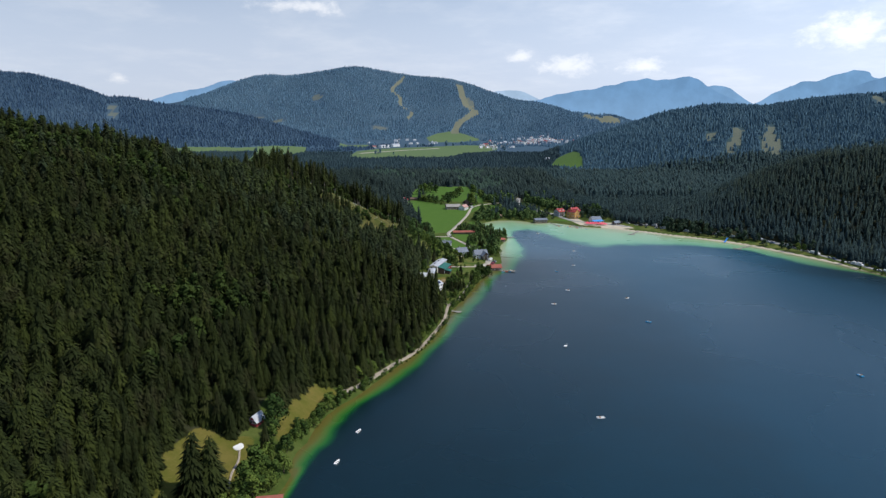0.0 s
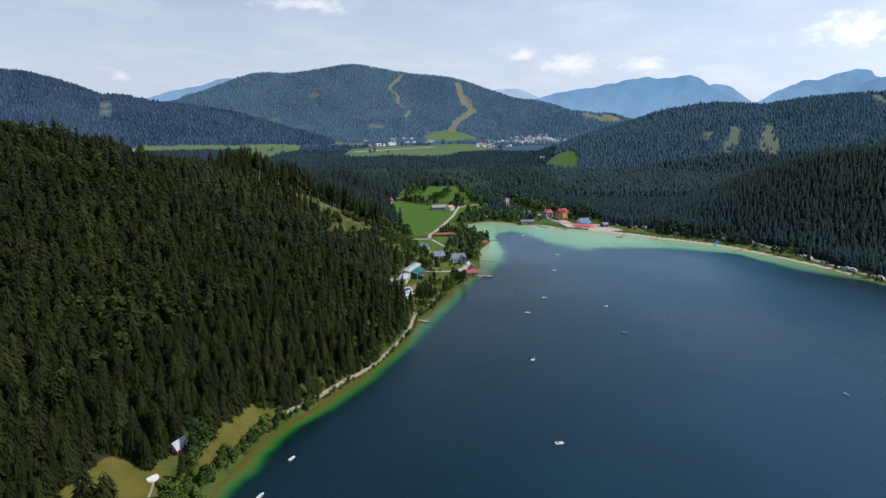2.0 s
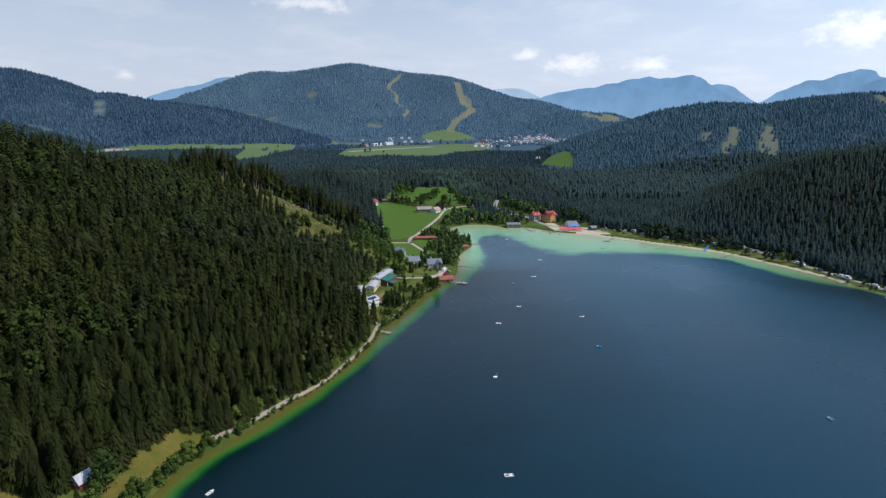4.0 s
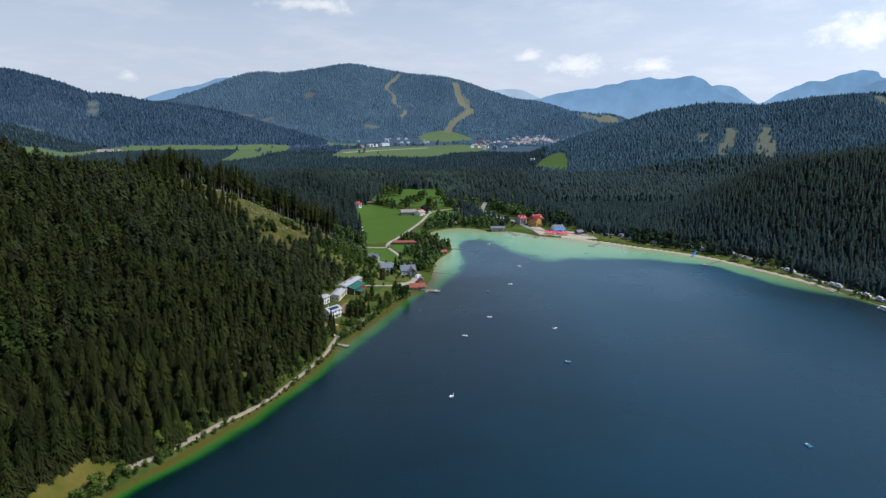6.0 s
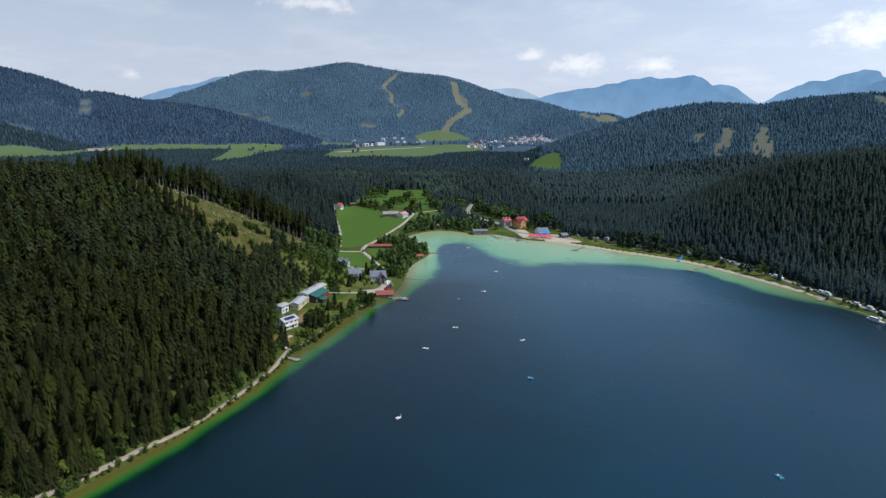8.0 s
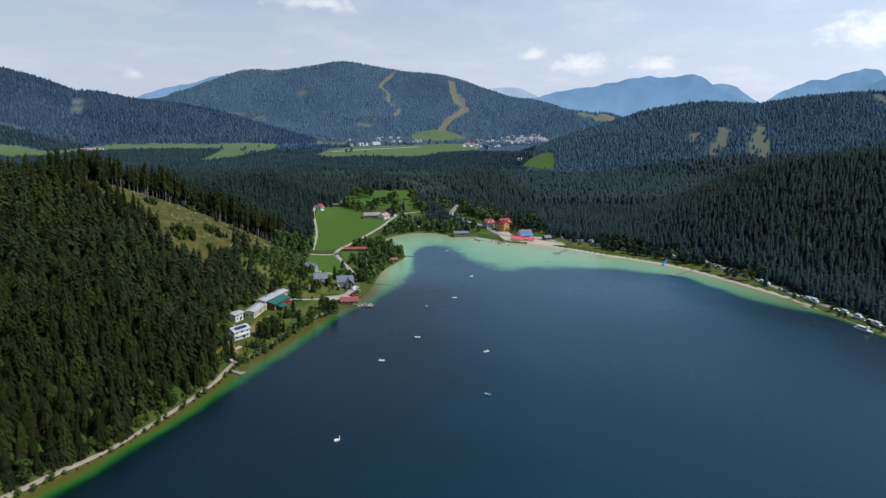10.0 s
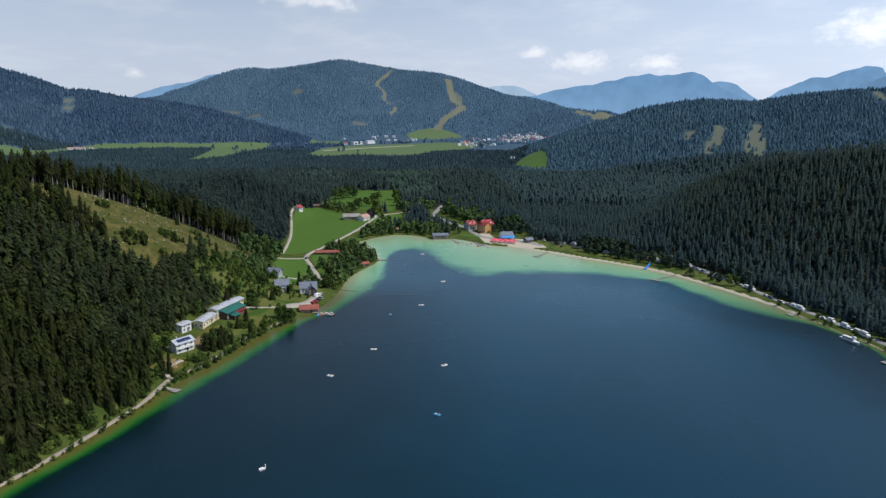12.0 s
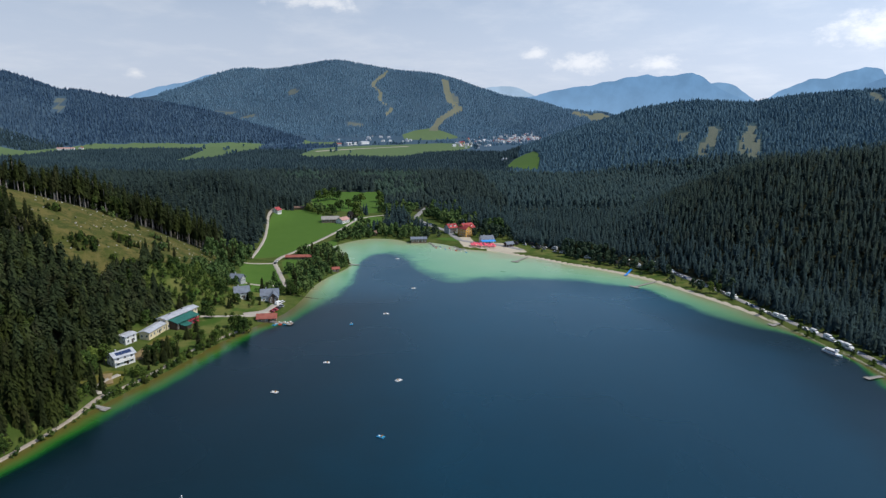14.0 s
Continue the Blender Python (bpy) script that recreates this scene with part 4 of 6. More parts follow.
soft_wood = (value_noise(px_, py_, 150, 31) > 0.69 + 0.06 * (px_ > 330)) | ((((px_ - 178) / 42) ** 2 + ((py_ - 1240) / 170) ** 2 < 1) & (value_noise(px_, py_, 30, 33) > 0.4))
for half, mat in ((px_ < 330, M_SPRUCE_HAZE_MID), (px_ >= 330, M_SPRUCE_HAZE_EAST)):
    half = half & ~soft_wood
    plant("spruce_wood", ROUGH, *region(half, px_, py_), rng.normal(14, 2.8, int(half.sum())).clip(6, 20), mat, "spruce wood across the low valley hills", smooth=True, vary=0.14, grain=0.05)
plant("broadleaf_wood", ROUND, *region(soft_wood, px_, py_), rng.normal(11, 2.5, int(soft_wood.sum())).clip(5, 16), M_LEAF_HAZE, "light green broadleaf wood across the low valley hills", smooth=True, vary=0.14)


SPIRE = [spruce_crown(2, 6, 170 + i, 0.0, 0.40 + 0.04 * (i % 3), 0.6) for i in range(6)]
qx, qy = scatter(-1600, 1800, 1410, 2160, 7.0)
qx, qy = region(free(qx, qy), qx, qy)
# East of this line the spruces take the bluer haze tint.
for half, mat in ((qx < 370 + 0.26 * (qy - 1336), M_SPRUCE_HAZE_VALE), (qx >= 370 + 0.26 * (qy - 1336), M_SPRUCE_HAZE_FAR)):
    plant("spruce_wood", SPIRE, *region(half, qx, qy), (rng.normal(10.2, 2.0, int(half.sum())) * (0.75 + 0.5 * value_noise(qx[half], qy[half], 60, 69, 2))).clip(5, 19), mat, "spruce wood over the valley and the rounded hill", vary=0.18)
kx, ky = scatter(-2000, 300, 2150, 2720, 9.4)
ok = free(kx, ky) & ((height(kx, ky) > 26) | (value_noise(kx, ky, 90, 17) > 0.56))
kx, ky = region(ok, kx, ky)
plant("spruce_wood", SPIRE, kx, ky, (rng.normal(11, 2.6, len(kx)) * (0.75 + 0.5 * value_noise(kx, ky, 60, 65, 2))).clip(5, 19), M_SPRUCE_HAZE_RIDGE, "blue-green spruce forest on the long ridge across the plain", vary=0.2)
ex, ey = scatter(-2400, 1900, 2620, 3880, 11.4)
ok = free(ex, ey) & ((height(ex, ey) > 44) | (value_noise(ex, ey, 90, 17) > 0.52)) & ((ey > 2720) | (ex > 300)) & (ex > -1150) & ((ex > -850) | (ey > 3300))
ex, ey = region(ok, ex, ey)
plant("spruce_wood", SPIRE, ex, ey, (rng.normal(11.5, 2.4, len(ex)) * (0.75 + 0.5 * value_noise(ex, ey, 70, 67, 2))).clip(5, 18), M_SPRUCE_HAZE_TOP, "blue-green spruce forest covering the ski mountain", vary=0.2)

hedge_x, hedge_y = [], []
for (x0, y0), (x1, y1), n in (((-520, 2330), (-330, 2400), 16), ((-440, 2200), (-330, 2150), 8), ((-330, 1980), (-290, 2030), 8), ((-250, 2060), (-160, 2250), 16), ((60, 2590), (300, 2720), 22), ((-120, 2480), (40, 2610), 18), ((-960, 2150), (-760, 2200), 10), ((-90, 2150), (60, 2120), 10), ((420, 2300), (470, 2560), 16), ((230, 2790), (330, 2800), 8)):
    for k in range(n // 2):
        hedge_x.append(x0 + (x1 - x0) * rng.random() + rng.normal(0, 9))
        hedge_y.append(y0 + (y1 - y0) * (hedge_x[-1] - x0) / (x1 - x0) + rng.normal(0, 14))
plant("hedgerow_trees", BROAD_FAR, np.array(hedge_x), np.array(hedge_y), rng.normal(12, 3, len(hedge_x)).clip(6, 18), M_SPRUCE_HAZE_FAR, "rows of trees between the valley meadows", category="trees")


def part(name, bm, mat, parent, label=""):
    """One mesh object under a thing or a part; bm may be a bmesh or a ready mesh."""
    if isinstance(bm, bpy.types.Mesh):
        me = bm
    else:
        me = bpy.data.meshes.new(name)
        bm.to_mesh(me)
        bm.free()
    if not me.materials:
        me.materials.append(mat)
    ob = new(name, me)
    ob.parent = parent
    return tagged(ob, label) if label else ob


def thing(name, x, y, z=None, turn=0.0, size=1.0):
    ob = new(name)
    ob.empty_display_size = 0.2
    ob.matrix_basis = pose(x, y, float(height(x, y)) if z is None else z, 0, 0, turn) @ Matrix.Scale(size, 4)
    return ob


def tree_meshes(crowns, stems, mat):
    out = []
    for k, (c, t) in enumerate(zip(crowns, stems)):
        a, b = fill_mesh("crown", *c), fill_mesh("trunk", *t)
        a.materials.append(mat)
        b.materials.append(M_BARK)
        out.append((a, b))
    return out


def limbed(height_, radius, seed):
    """A tapered trunk with a few limbs."""
    r = np.random.default_rng(seed)
    v, f = stem(height_, radius, 6)
    v, f = list(map(tuple, v)), list(map(tuple, f))
    for _ in range(4):
        a, z0 = r.uniform(0, 6.28), height_ * r.uniform(0.45, 0.8)
        tip = np.array([math.cos(a) * 0.2, math.sin(a) * 0.2, z0 + 0.16])
        c = len(v)
        for q, w in ((np.array([0, 0, z0]), radius * 0.5), (tip, radius * 0.15)):
            v += [tuple(q + np.array([w * math.cos(t), w * math.sin(t), 0])) for t in (0, 2.1, 4.2)]
        f += [t for i in range(3) for t in ((c + i, c + (i + 1) % 3, c + 3 + (i + 1) % 3), (c + i, c + 3 + (i + 1) % 3, c + 3 + i))]
    return np.array(v), np.array(f)


RICH = [feather_crown(640, 310 + i, 0.04, 0.18 + 0.025 * (i % 3), 0.46 + 0.09 * (i % 3), 9, slim=0.6) for i in range(8)]
SPRUCES = tree_meshes(RICH, [stem(0.9, 0.013)] * len(RICH), M_SPRUCE_OWN)
LEAFY = tree_meshes([leaf_crown(10, 36, 200 + i, 0.12, 0.40, 0.054) for i in range(6)], [limbed(0.6, 0.022, 210 + i) for i in range(6)], M_LEAF_OWN)
SHRUBS = tree_meshes([leaf_crown(6, 22, 220 + i, -0.1, 0.55, 0.10, 0.8) for i in range(4)], [limbed(0.5, 0.03, 230 + i) for i in range(4)], M_LEAF_OWN)
KINDS = {
    "spruce": ("spruce_tree", SPRUCES, "dark green spruce tree with drooping branches", "spruce", 0.25),
    "leafy": ("broadleaf_tree", LEAFY, "round green broadleaf tree in full summer leaf", "tree", 0.1),
    "shrub": ("shrub", SHRUBS, "low leafy green shrub on a grassy bank", "shrub", 0.1),
}
prng = random.Random(5)
NOTED = []


def tree(kind, x, y, tall, label="", group=""):
    """Notes a tree; the nearer stretches of the shore are built as single trees further down."""
    NOTED.append((kind, float(x), float(y), float(tall), label, group))


def build_tree(kind, x, y, tall, label="", group="", wide=1.0):
    name, meshes, words, category, sink = KINDS[kind]
    crown, trunk = prng.choice(meshes)
    ob = thing(name, x, y, float(height(x, y)) - sink, prng.uniform(0, 360), 1.0)
    w = tall * wide * prng.uniform(0.88, 1.15)
    ob.matrix_basis = ob.matrix_basis @ Matrix.Diagonal((w, w, tall, 1))
    part("trunk", trunk, M_BARK, ob)
    part("crown", crown, None, ob)
    return tagged(ob, label or words, category, group)


# spruces standing singly on the bank under the hill
for x, y, h in zip(hx[strip], hy[strip], hill_tall[strip]):
    if signed(LAKE, x, y) > (24.0 if y < 262 else 11.0 if y < 290 else 5.0) and min(signed(DRY["shore_a"], x, y), signed(DRY["shore_b"], x, y)) > 0.6:
        tree("spruce", x, y, h * 0.95, "tall dark spruce at the foot of the wooded hill", "spruces along the shore path")
for x, y, h in ((127, 919, 19), (94, 948, 12), (89, 962, 11), (100, 984, 13), (109, 1008, 12), (118, 1034, 13), (123, 1050, 14), (68, 1089, 16), (60, 1077, 15), (78, 1102, 16), (88, 1096, 13), (62, 972, 8), (69, 960, 7), (58, 984, 9), (76, 949, 5), (84, 938, 4), (148, 1072, 15), (152, 1010, 13)):
    build_tree("leafy", x, y, h * 1.15, "big dark round broadleaf tree standing beside the farm", "farm trees", 1.3)
tree("leafy", -39.5, 248.5, 14, "big light green broadleaf tree beside a red hut")
build_tree("spruce", -57.5, 201, 25, "very tall dark spruce standing alone on dry grass", "pair of tall spruces", 1.3)
build_tree("spruce", -52.5, 202.5, 23, "very tall dark spruce standing alone on dry grass", "pair of tall spruces", 1.25)
for x, y, h in ((-40, 259, 17), (-38.5, 264, 18), (-36, 270.5, 17), (-33.5, 276, 19), (-30.5, 281.5, 17), (-26, 286, 18), (-20, 287.5, 16), (-70, 243, 16), (-65, 244, 18), (-60, 242, 17), (-73.5, 235, 17), (-76, 229, 18), (-77.5, 222, 17), (-75.5, 214, 16), (-74, 206, 15), (-73, 198, 15)):
    tree("spruce", x, y, h, "tall dark spruce at the edge of a dry meadow", "spruces round the shore meadows")
for k in range(13):
    tree(prng.choice(["leafy", "leafy", "shrub"]), -31 + k * 1.4 + prng.uniform(-0.6, 0.8), 243 + k * 3.1 + prng.uniform(-1, 1), prng.uniform(3.5, 7), "leafy bush between the dry meadow and the water", "bushes along the shore meadow")
tree("spruce", -40.5, 232, 13, "dark feathery conifer beside the white gravel place")
tree("leafy", -42.5, 207, 10.5, "broad yellow-green broadleaf tree beside the lakeside hut")
tree("leafy", -42, 219, 10, "broad yellow-green broadleaf tree beside the lakeside hut")
tree("leafy", -50.5, 201, 6, "small bright green tree at the foot of two tall spruces")


walk_line = np.array(rounded([(*q, 0) for q in LANES["shore_path"][0][::5]], 0.1))[:, :2]
run = np.r_[0, np.cumsum(np.hypot(*np.diff(walk_line, axis=0).T))]
for k in range(int(run[-1] / 4.2)):
    q = k * 4.2 + prng.uniform(-1.2, 1.2)
    x, y = np.interp(q, run, walk_line[:, 0]), np.interp(q, run, walk_line[:, 1])
    if not 236 < y < 525:
        continue
    side = Vector((np.interp(q + 1, run, walk_line[:, 0]) - x, np.interp(q + 1, run, walk_line[:, 1]) - y)).normalized()
    out = prng.uniform(2.2, 4.2)
    if y > 428 and prng.random() < 0.6:
        out = -prng.uniform(2.0, 3.2)
    kind = prng.choice(["spruce", "spruce", "leafy", "shrub"] if y > 285 else ["shrub", "shrub", "leafy"])
    tree(kind, x - side.y * out, y + side.x * out, {"spruce": prng.uniform(9, 19) if y < 428 else prng.uniform(3, 7), "leafy": prng.uniform(4, 9), "shrub": prng.uniform(1.5, 3)}[kind], "", "trees along the shore path")
    for _ in range(1):
        out = prng.uniform(1.4, 3.0)
        tree("shrub", x + side.y * out, y - side.x * out, prng.choice([1.4, 2.0, 2.8, 3.8]), "low dark shrub between the path and the water", "shrubs along the bank")


def grove(poly, step, kinds, tall, group, label="", clear=2.0):
    p = np.array(poly, float)
    a, b = scatter(p[:, 0].min(), p[:, 0].max(), p[:, 1].min(), p[:, 1].max(), step)
    ok = inside(poly, a, b) & (signed(LAKE, a, b) > 1.2)
    for line, width in LANES.values():
        ok &= line_distance(line[::2] + line[-1:], a, b) > width / 2 + clear * 0.6
    for cx, cy, r in KEEP_CLEAR:
        ok &= np.hypot(a - cx, b - cy) > r * 0.8
    for x, y in zip(a[ok], b[ok]):
        kind = prng.choice(kinds)
        tree(kind, x, y, prng.uniform(*tall) * (0.45 if kind == "shrub" else 1.0), label, group)


def shore_line(y0, y1, near, far, step, kinds, tall, group, label=""):
    """Growth along the west bank, between two distances from the water."""
    a, b = scatter(-110, 140, y0, y1, step)
    s = signed(LAKE, a, b)
    ok = (s > near) & (s < far) & (zone(DRY, a, b, 1.0) < 0.5)
    for line, width in LANES.values():
        ok &= line_distance(line[::2] + line[-1:], a, b) > width / 2 + (0.7 if y0 < 560 else 5.0)
    for cx, cy, r in KEEP_CLEAR:
        ok &= np.hypot(a - cx, b - cy) > r * 0.8
    for x, y in zip(a[ok], b[ok]):
        kind = prng.choice(kinds)
        tree(kind, x, y, prng.uniform(*tall) * (0.45 if kind == "shrub" else 1.0), label, group)


grove([(24, 478), (30, 498), (40, 520), (44, 545), (52, 548), (47, 536), (44, 522), (36, 508), (30, 494)], 4.5, ["spruce", "leafy", "spruce"], (7, 13), "trees behind the school", "dark tree at the forest edge behind the school")
grove([(26, 436), (30, 470), (35, 472), (34, 450), (36, 436)], 4.5, ["spruce", "leafy"], (7, 13), "trees behind the school")
shore_line(196, 250, 1.5, 12, 3.2, ["leafy", "leafy", "shrub"], (4, 9), "trees along the bank", "")
shore_line(250, 300, 1.2, 7, 3.2, ["leafy", "shrub", "leafy"], (3, 7), "trees along the bank")
shore_line(300, 430, 0.6, 5, 3.0, ["shrub", "shrub", "leafy"], (3.0, 6.0), "shrubs along the bank")
shore_line(430, 530, 0.6, 6, 3.0, ["leafy", "shrub", "leafy"], (3.5, 6.5), "trees along the bank")
shore_line(590, 745, 1.0, 34, 4.7, ["leafy", "leafy", "shrub", "spruce"], (5, 11), "trees on the headland")
grove([(53, 458), (50, 470), (50, 482), (58, 486), (66, 470), (63, 460)], 2.9, ["spruce", "spruce", "spruce", "spruce", "leafy"], (5.0, 9.5), "young trees below the school", "dense young tree on the bank below the school")
grove([(50, 428), (46, 446), (50, 452), (56, 438)], 4.0, ["shrub", "shrub", "leafy"], (2.5, 4.5), "young trees below the school")
grove([(40, 540), (43, 556), (64, 612), (75, 560), (56, 546)], 5.4, ["leafy", "spruce", "shrub", "leafy"], (3, 6.5), "garden trees")
grove([(5, 522), (30, 528), (44, 540), (62, 560), (64, 604), (48, 650), (34, 645), (30, 600), (14, 552)], 4.0, ["shrub", "leafy", "shrub", "leafy"], (3.5, 7.5), "mixed trees behind the houses")
for kind, x, y, h in (("leafy", 58, 550, 9), ("leafy", 58.5, 538.5, 9), ("leafy", 62.5, 538, 9.5), ("leafy", 64, 531.5, 6), ("leafy", 81.5, 518, 10), ("leafy", 84, 520, 8), ("leafy", 89, 512, 11), ("spruce", 64.5, 503, 12), ("leafy", 69, 498, 6), ("leafy", 76, 503, 5), ("leafy", 75, 508, 5.5), ("spruce", 71, 486, 9), ("leafy", 74, 485, 7), ("spruce", 61, 497, 9), ("leafy", 58, 492, 6), ("leafy", 63, 499, 6), ("leafy", 66, 497, 4.5), ("shrub", 72, 537, 2.5), ("leafy", 65, 553, 5), ("leafy", 75, 558, 6), ("spruce", 70, 552, 8), ("spruce", 78, 569, 7), ("leafy", 84, 560, 5)):
    tree(kind, x, y, h, "", "trees round the school")


def clump(x, y, rx, ry, count, tall, kinds=("shrub", "leafy", "spruce", "spruce")):
    """A close thicket in the clearing."""
    for _ in range(count):
        a, r = prng.uniform(0, 6.28), math.sqrt(prng.random())
        kind = prng.choice(kinds)
        tree(kind, x + rx * r * math.cos(a), y + ry * r * math.sin(a), prng.uniform(*tall), "dark green bush in a thicket on the clearing", "thickets in the clearing")


for x, y, rx, ry, count in ((-17, 553, 8, 8, 22), (-3, 578, 8, 6, 20), (-49, 579, 5, 5, 12), (-43, 644, 5, 4, 8), (4, 549, 5, 2, 8), (14, 551, 7, 2, 12), (-10, 522, 5, 3, 9), (-2, 629, 5, 4, 8), (20, 576, 4, 4, 7), (-72, 566, 4, 4, 6), (10, 604, 6, 6, 8)):
    clump(x, y, rx, ry, int(count * 1.5), (2.2, 5.5))
for x, y, h in ((10, 577, 11), (20, 574, 12), (12, 612, 10), (18, 570, 9), (24, 590, 10), (-20, 640, 9)):
    tree("spruce", x, y, h, "thin lone spruce on the grass clearing", "lone spruces")
grove([(26, 650), (54, 650), (50, 700), (36, 720), (20, 700)], 7.5, ["leafy", "spruce", "leafy"], (10, 17), "mixed trees at the meadow edge")
grove([(64, 550), (90, 556), (100, 570), (98, 600), (66, 600)], 7.5, ["leafy", "shrub", "shrub", "spruce"], (3, 8), "garden trees")
grove([(-80, 550), (-20, 518), (24, 600), (20, 655), (-40, 635)], 13, ["shrub"], (1.8, 4.0), "shrubs in the clearing", "low green shrub on the dry grass slope")
grove([(108, 730), (124, 800), (136, 812), (126, 760), (114, 722)], 6.0, ["leafy", "leafy", "shrub"], (4, 8), "trees along the lane")
grove([(125, 806), (215, 806), (222, 840), (190, 850), (135, 840)], 9.0, ["leafy", "shrub"], (4, 10), "waterside trees")
grove([(215, 840), (262, 800), (292, 790), (300, 830), (250, 860)], 10, ["leafy"], (8, 13), "hotel garden trees")
for x, y, h in ((288, 806, 12), (283, 812, 12), (275, 842, 14), (264, 850, 14), (280, 826, 13), (221, 815, 7), (294, 796, 9)):
    tree("leafy", x, y, h, "big dark broadleaf tree beside the hotel", "hotel garden trees")
for x, y, h in ((334, 718, 12), (339, 712, 10), (344, 706, 11), (353, 694, 12), (358, 688, 10), (363, 684, 14), (368, 679, 11), (374, 670, 11), (380, 664, 12), (385, 656, 14), (389, 648, 12), (400, 640, 10), (407, 596, 9), (411, 590, 10), (416, 588, 9), (423, 608, 13), (428, 592, 11), (405, 606, 8), (396, 622, 7)):
    tree("leafy", x, y, h, "dark leafy tree standing on the beach", "trees along the beach")
for x, y, h in ((422, 540, 4.5), (428, 499, 4), (431, 476, 5), (433, 466, 4), (434, 452, 3.5), (424, 520, 3)):
    tree("shrub", x, y, h, "rounded dark shrub between the road and the water", "roadside shrubs")
for k in range(26):
    tree(prng.choice(["leafy", "leafy", "spruce"]), 337 + k * 1.5 + prng.uniform(-2, 2), 730 - k * 1.35 + prng.uniform(-6, 7), prng.uniform(10, 17), "tall dark tree in a clump behind the beach", "tall trees behind the beach")
grove([(316, 750), (372, 684), (404, 640), (428, 590), (420, 585), (392, 632), (352, 684), (312, 738)], 10, ["leafy", "shrub", "shrub"], (3, 6), "trees along the beach", "small leafy tree on the grass behind the beach")
grove([(428, 575), (434, 520), (438, 440), (424, 440), (424, 520)], 14, ["shrub", "leafy"], (2.5, 7), "roadside shrubs")
REST = {"spruce": ("spruce_trees", stand_of(150, 700, 6, 0.05, 0.20, 0.50), M_SPRUCE, "scattered dark spruces about the houses and the far shore", "spruces"),
        "leafy": ("broadleaf_trees", [leaf_crown(7, 18, 240 + i, 0.08, 0.40, 0.095) for i in range(5)], M_LEAF, "scattered green broadleaf trees about the meadows and the far shore", "trees"),
        "shrub": ("shrubs", [s for s in [leaf_crown(5, 14, 250 + i, -0.1, 0.55, 0.15, 0.8) for i in range(4)]], M_LEAF, "scattered green shrubs about the meadows and the far shore", "shrubs")}
for kind, (name, shapes, mat, label, category) in REST.items():
    ranked = sorted((t for t in NOTED if t[0] == kind), key=lambda t: t[2])
    for t in ranked[:295]:
        build_tree(*t)
    rest = np.array([t[1:4] for t in ranked[295:]])
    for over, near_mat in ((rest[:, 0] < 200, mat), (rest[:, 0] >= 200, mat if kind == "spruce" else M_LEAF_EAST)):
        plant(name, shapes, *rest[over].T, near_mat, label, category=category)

# ---- buildings ----


def box(bm, x, y, z, sx, sy, sz, turn=0.0, bevel=0.0):
    """A block on its base centre."""
    m = Matrix.Translation((x, y, z + sz / 2)) @ Matrix.Rotation(turn, 4, "Z") @ Matrix.Diagonal((sx, sy, sz, 1))
    got = bmesh.ops.create_cube(bm, size=1.0, matrix=m)
    if bevel:
        edges = list({e for v in got["verts"] for e in v.link_edges})
        bmesh.ops.bevel(bm, geom=edges, offset=bevel, segments=2, affect="EDGES", profile=0.5)
    return bm


def block(x, y, z, sx, sy, sz, turn=0.0, bevel=0.0):
    return box(bmesh.new(), x, y, z, sx, sy, sz, turn, bevel)


def tube(x0, x1, r, sides=8, cone=1.0):
    """A rod between two points."""
    bm = bmesh.new()
    a, b = Vector(x0), Vector(x1)
    d = b - a
    m = Matrix.Translation((a + b) / 2) @ d.to_track_quat("Z", "Y").to_matrix().to_4x4()
    bmesh.ops.create_cone(bm, cap_ends=True, segments=sides, radius1=r, radius2=r * cone, depth=d.length, matrix=m)
    return bm


def hull(sections, closed=True):
    """A skin over a row of equal outlines."""
    bm = bmesh.new()
    rows = [[bm.verts.new(p) for p in s] for s in sections]
    n = len(rows[0])
    for a, b in zip(rows, rows[1:]):
        for i in range(n if closed else n - 1):
            bm.faces.new((a[i], a[(i + 1) % n], b[(i + 1) % n], b[i]))
    if closed:
        bm.faces.new(rows[0][::-1])
        bm.faces.new(rows[-1])
    bmesh.ops.recalc_face_normals(bm, faces=bm.faces)
    return bm


def gable_walls(l, w, h, rise, sink=1.5):
    return hull([[(x, -w / 2, -sink), (x, w / 2, -sink), (x, w / 2, h), (x, 0, h + rise), (x, -w / 2, h)] for x in (-l / 2, l / 2)])


def roof_side(l, w, h, rise, over, sign, thick=0.22):
    """One slope of a gable roof, thick and overhanging."""
    k = rise / (w / 2)
    y1 = w / 2 + over
    z1, z0 = h - k * over + 0.05, h + rise + 0.05
    lo = [(0, z0), (sign * y1, z1), (sign * y1, z1 + thick), (0, z0 + thick)]
    return hull([[(x, y, z) for y, z in lo] for x in (-l / 2 - over, l / 2 + over)])


FRAME = {}


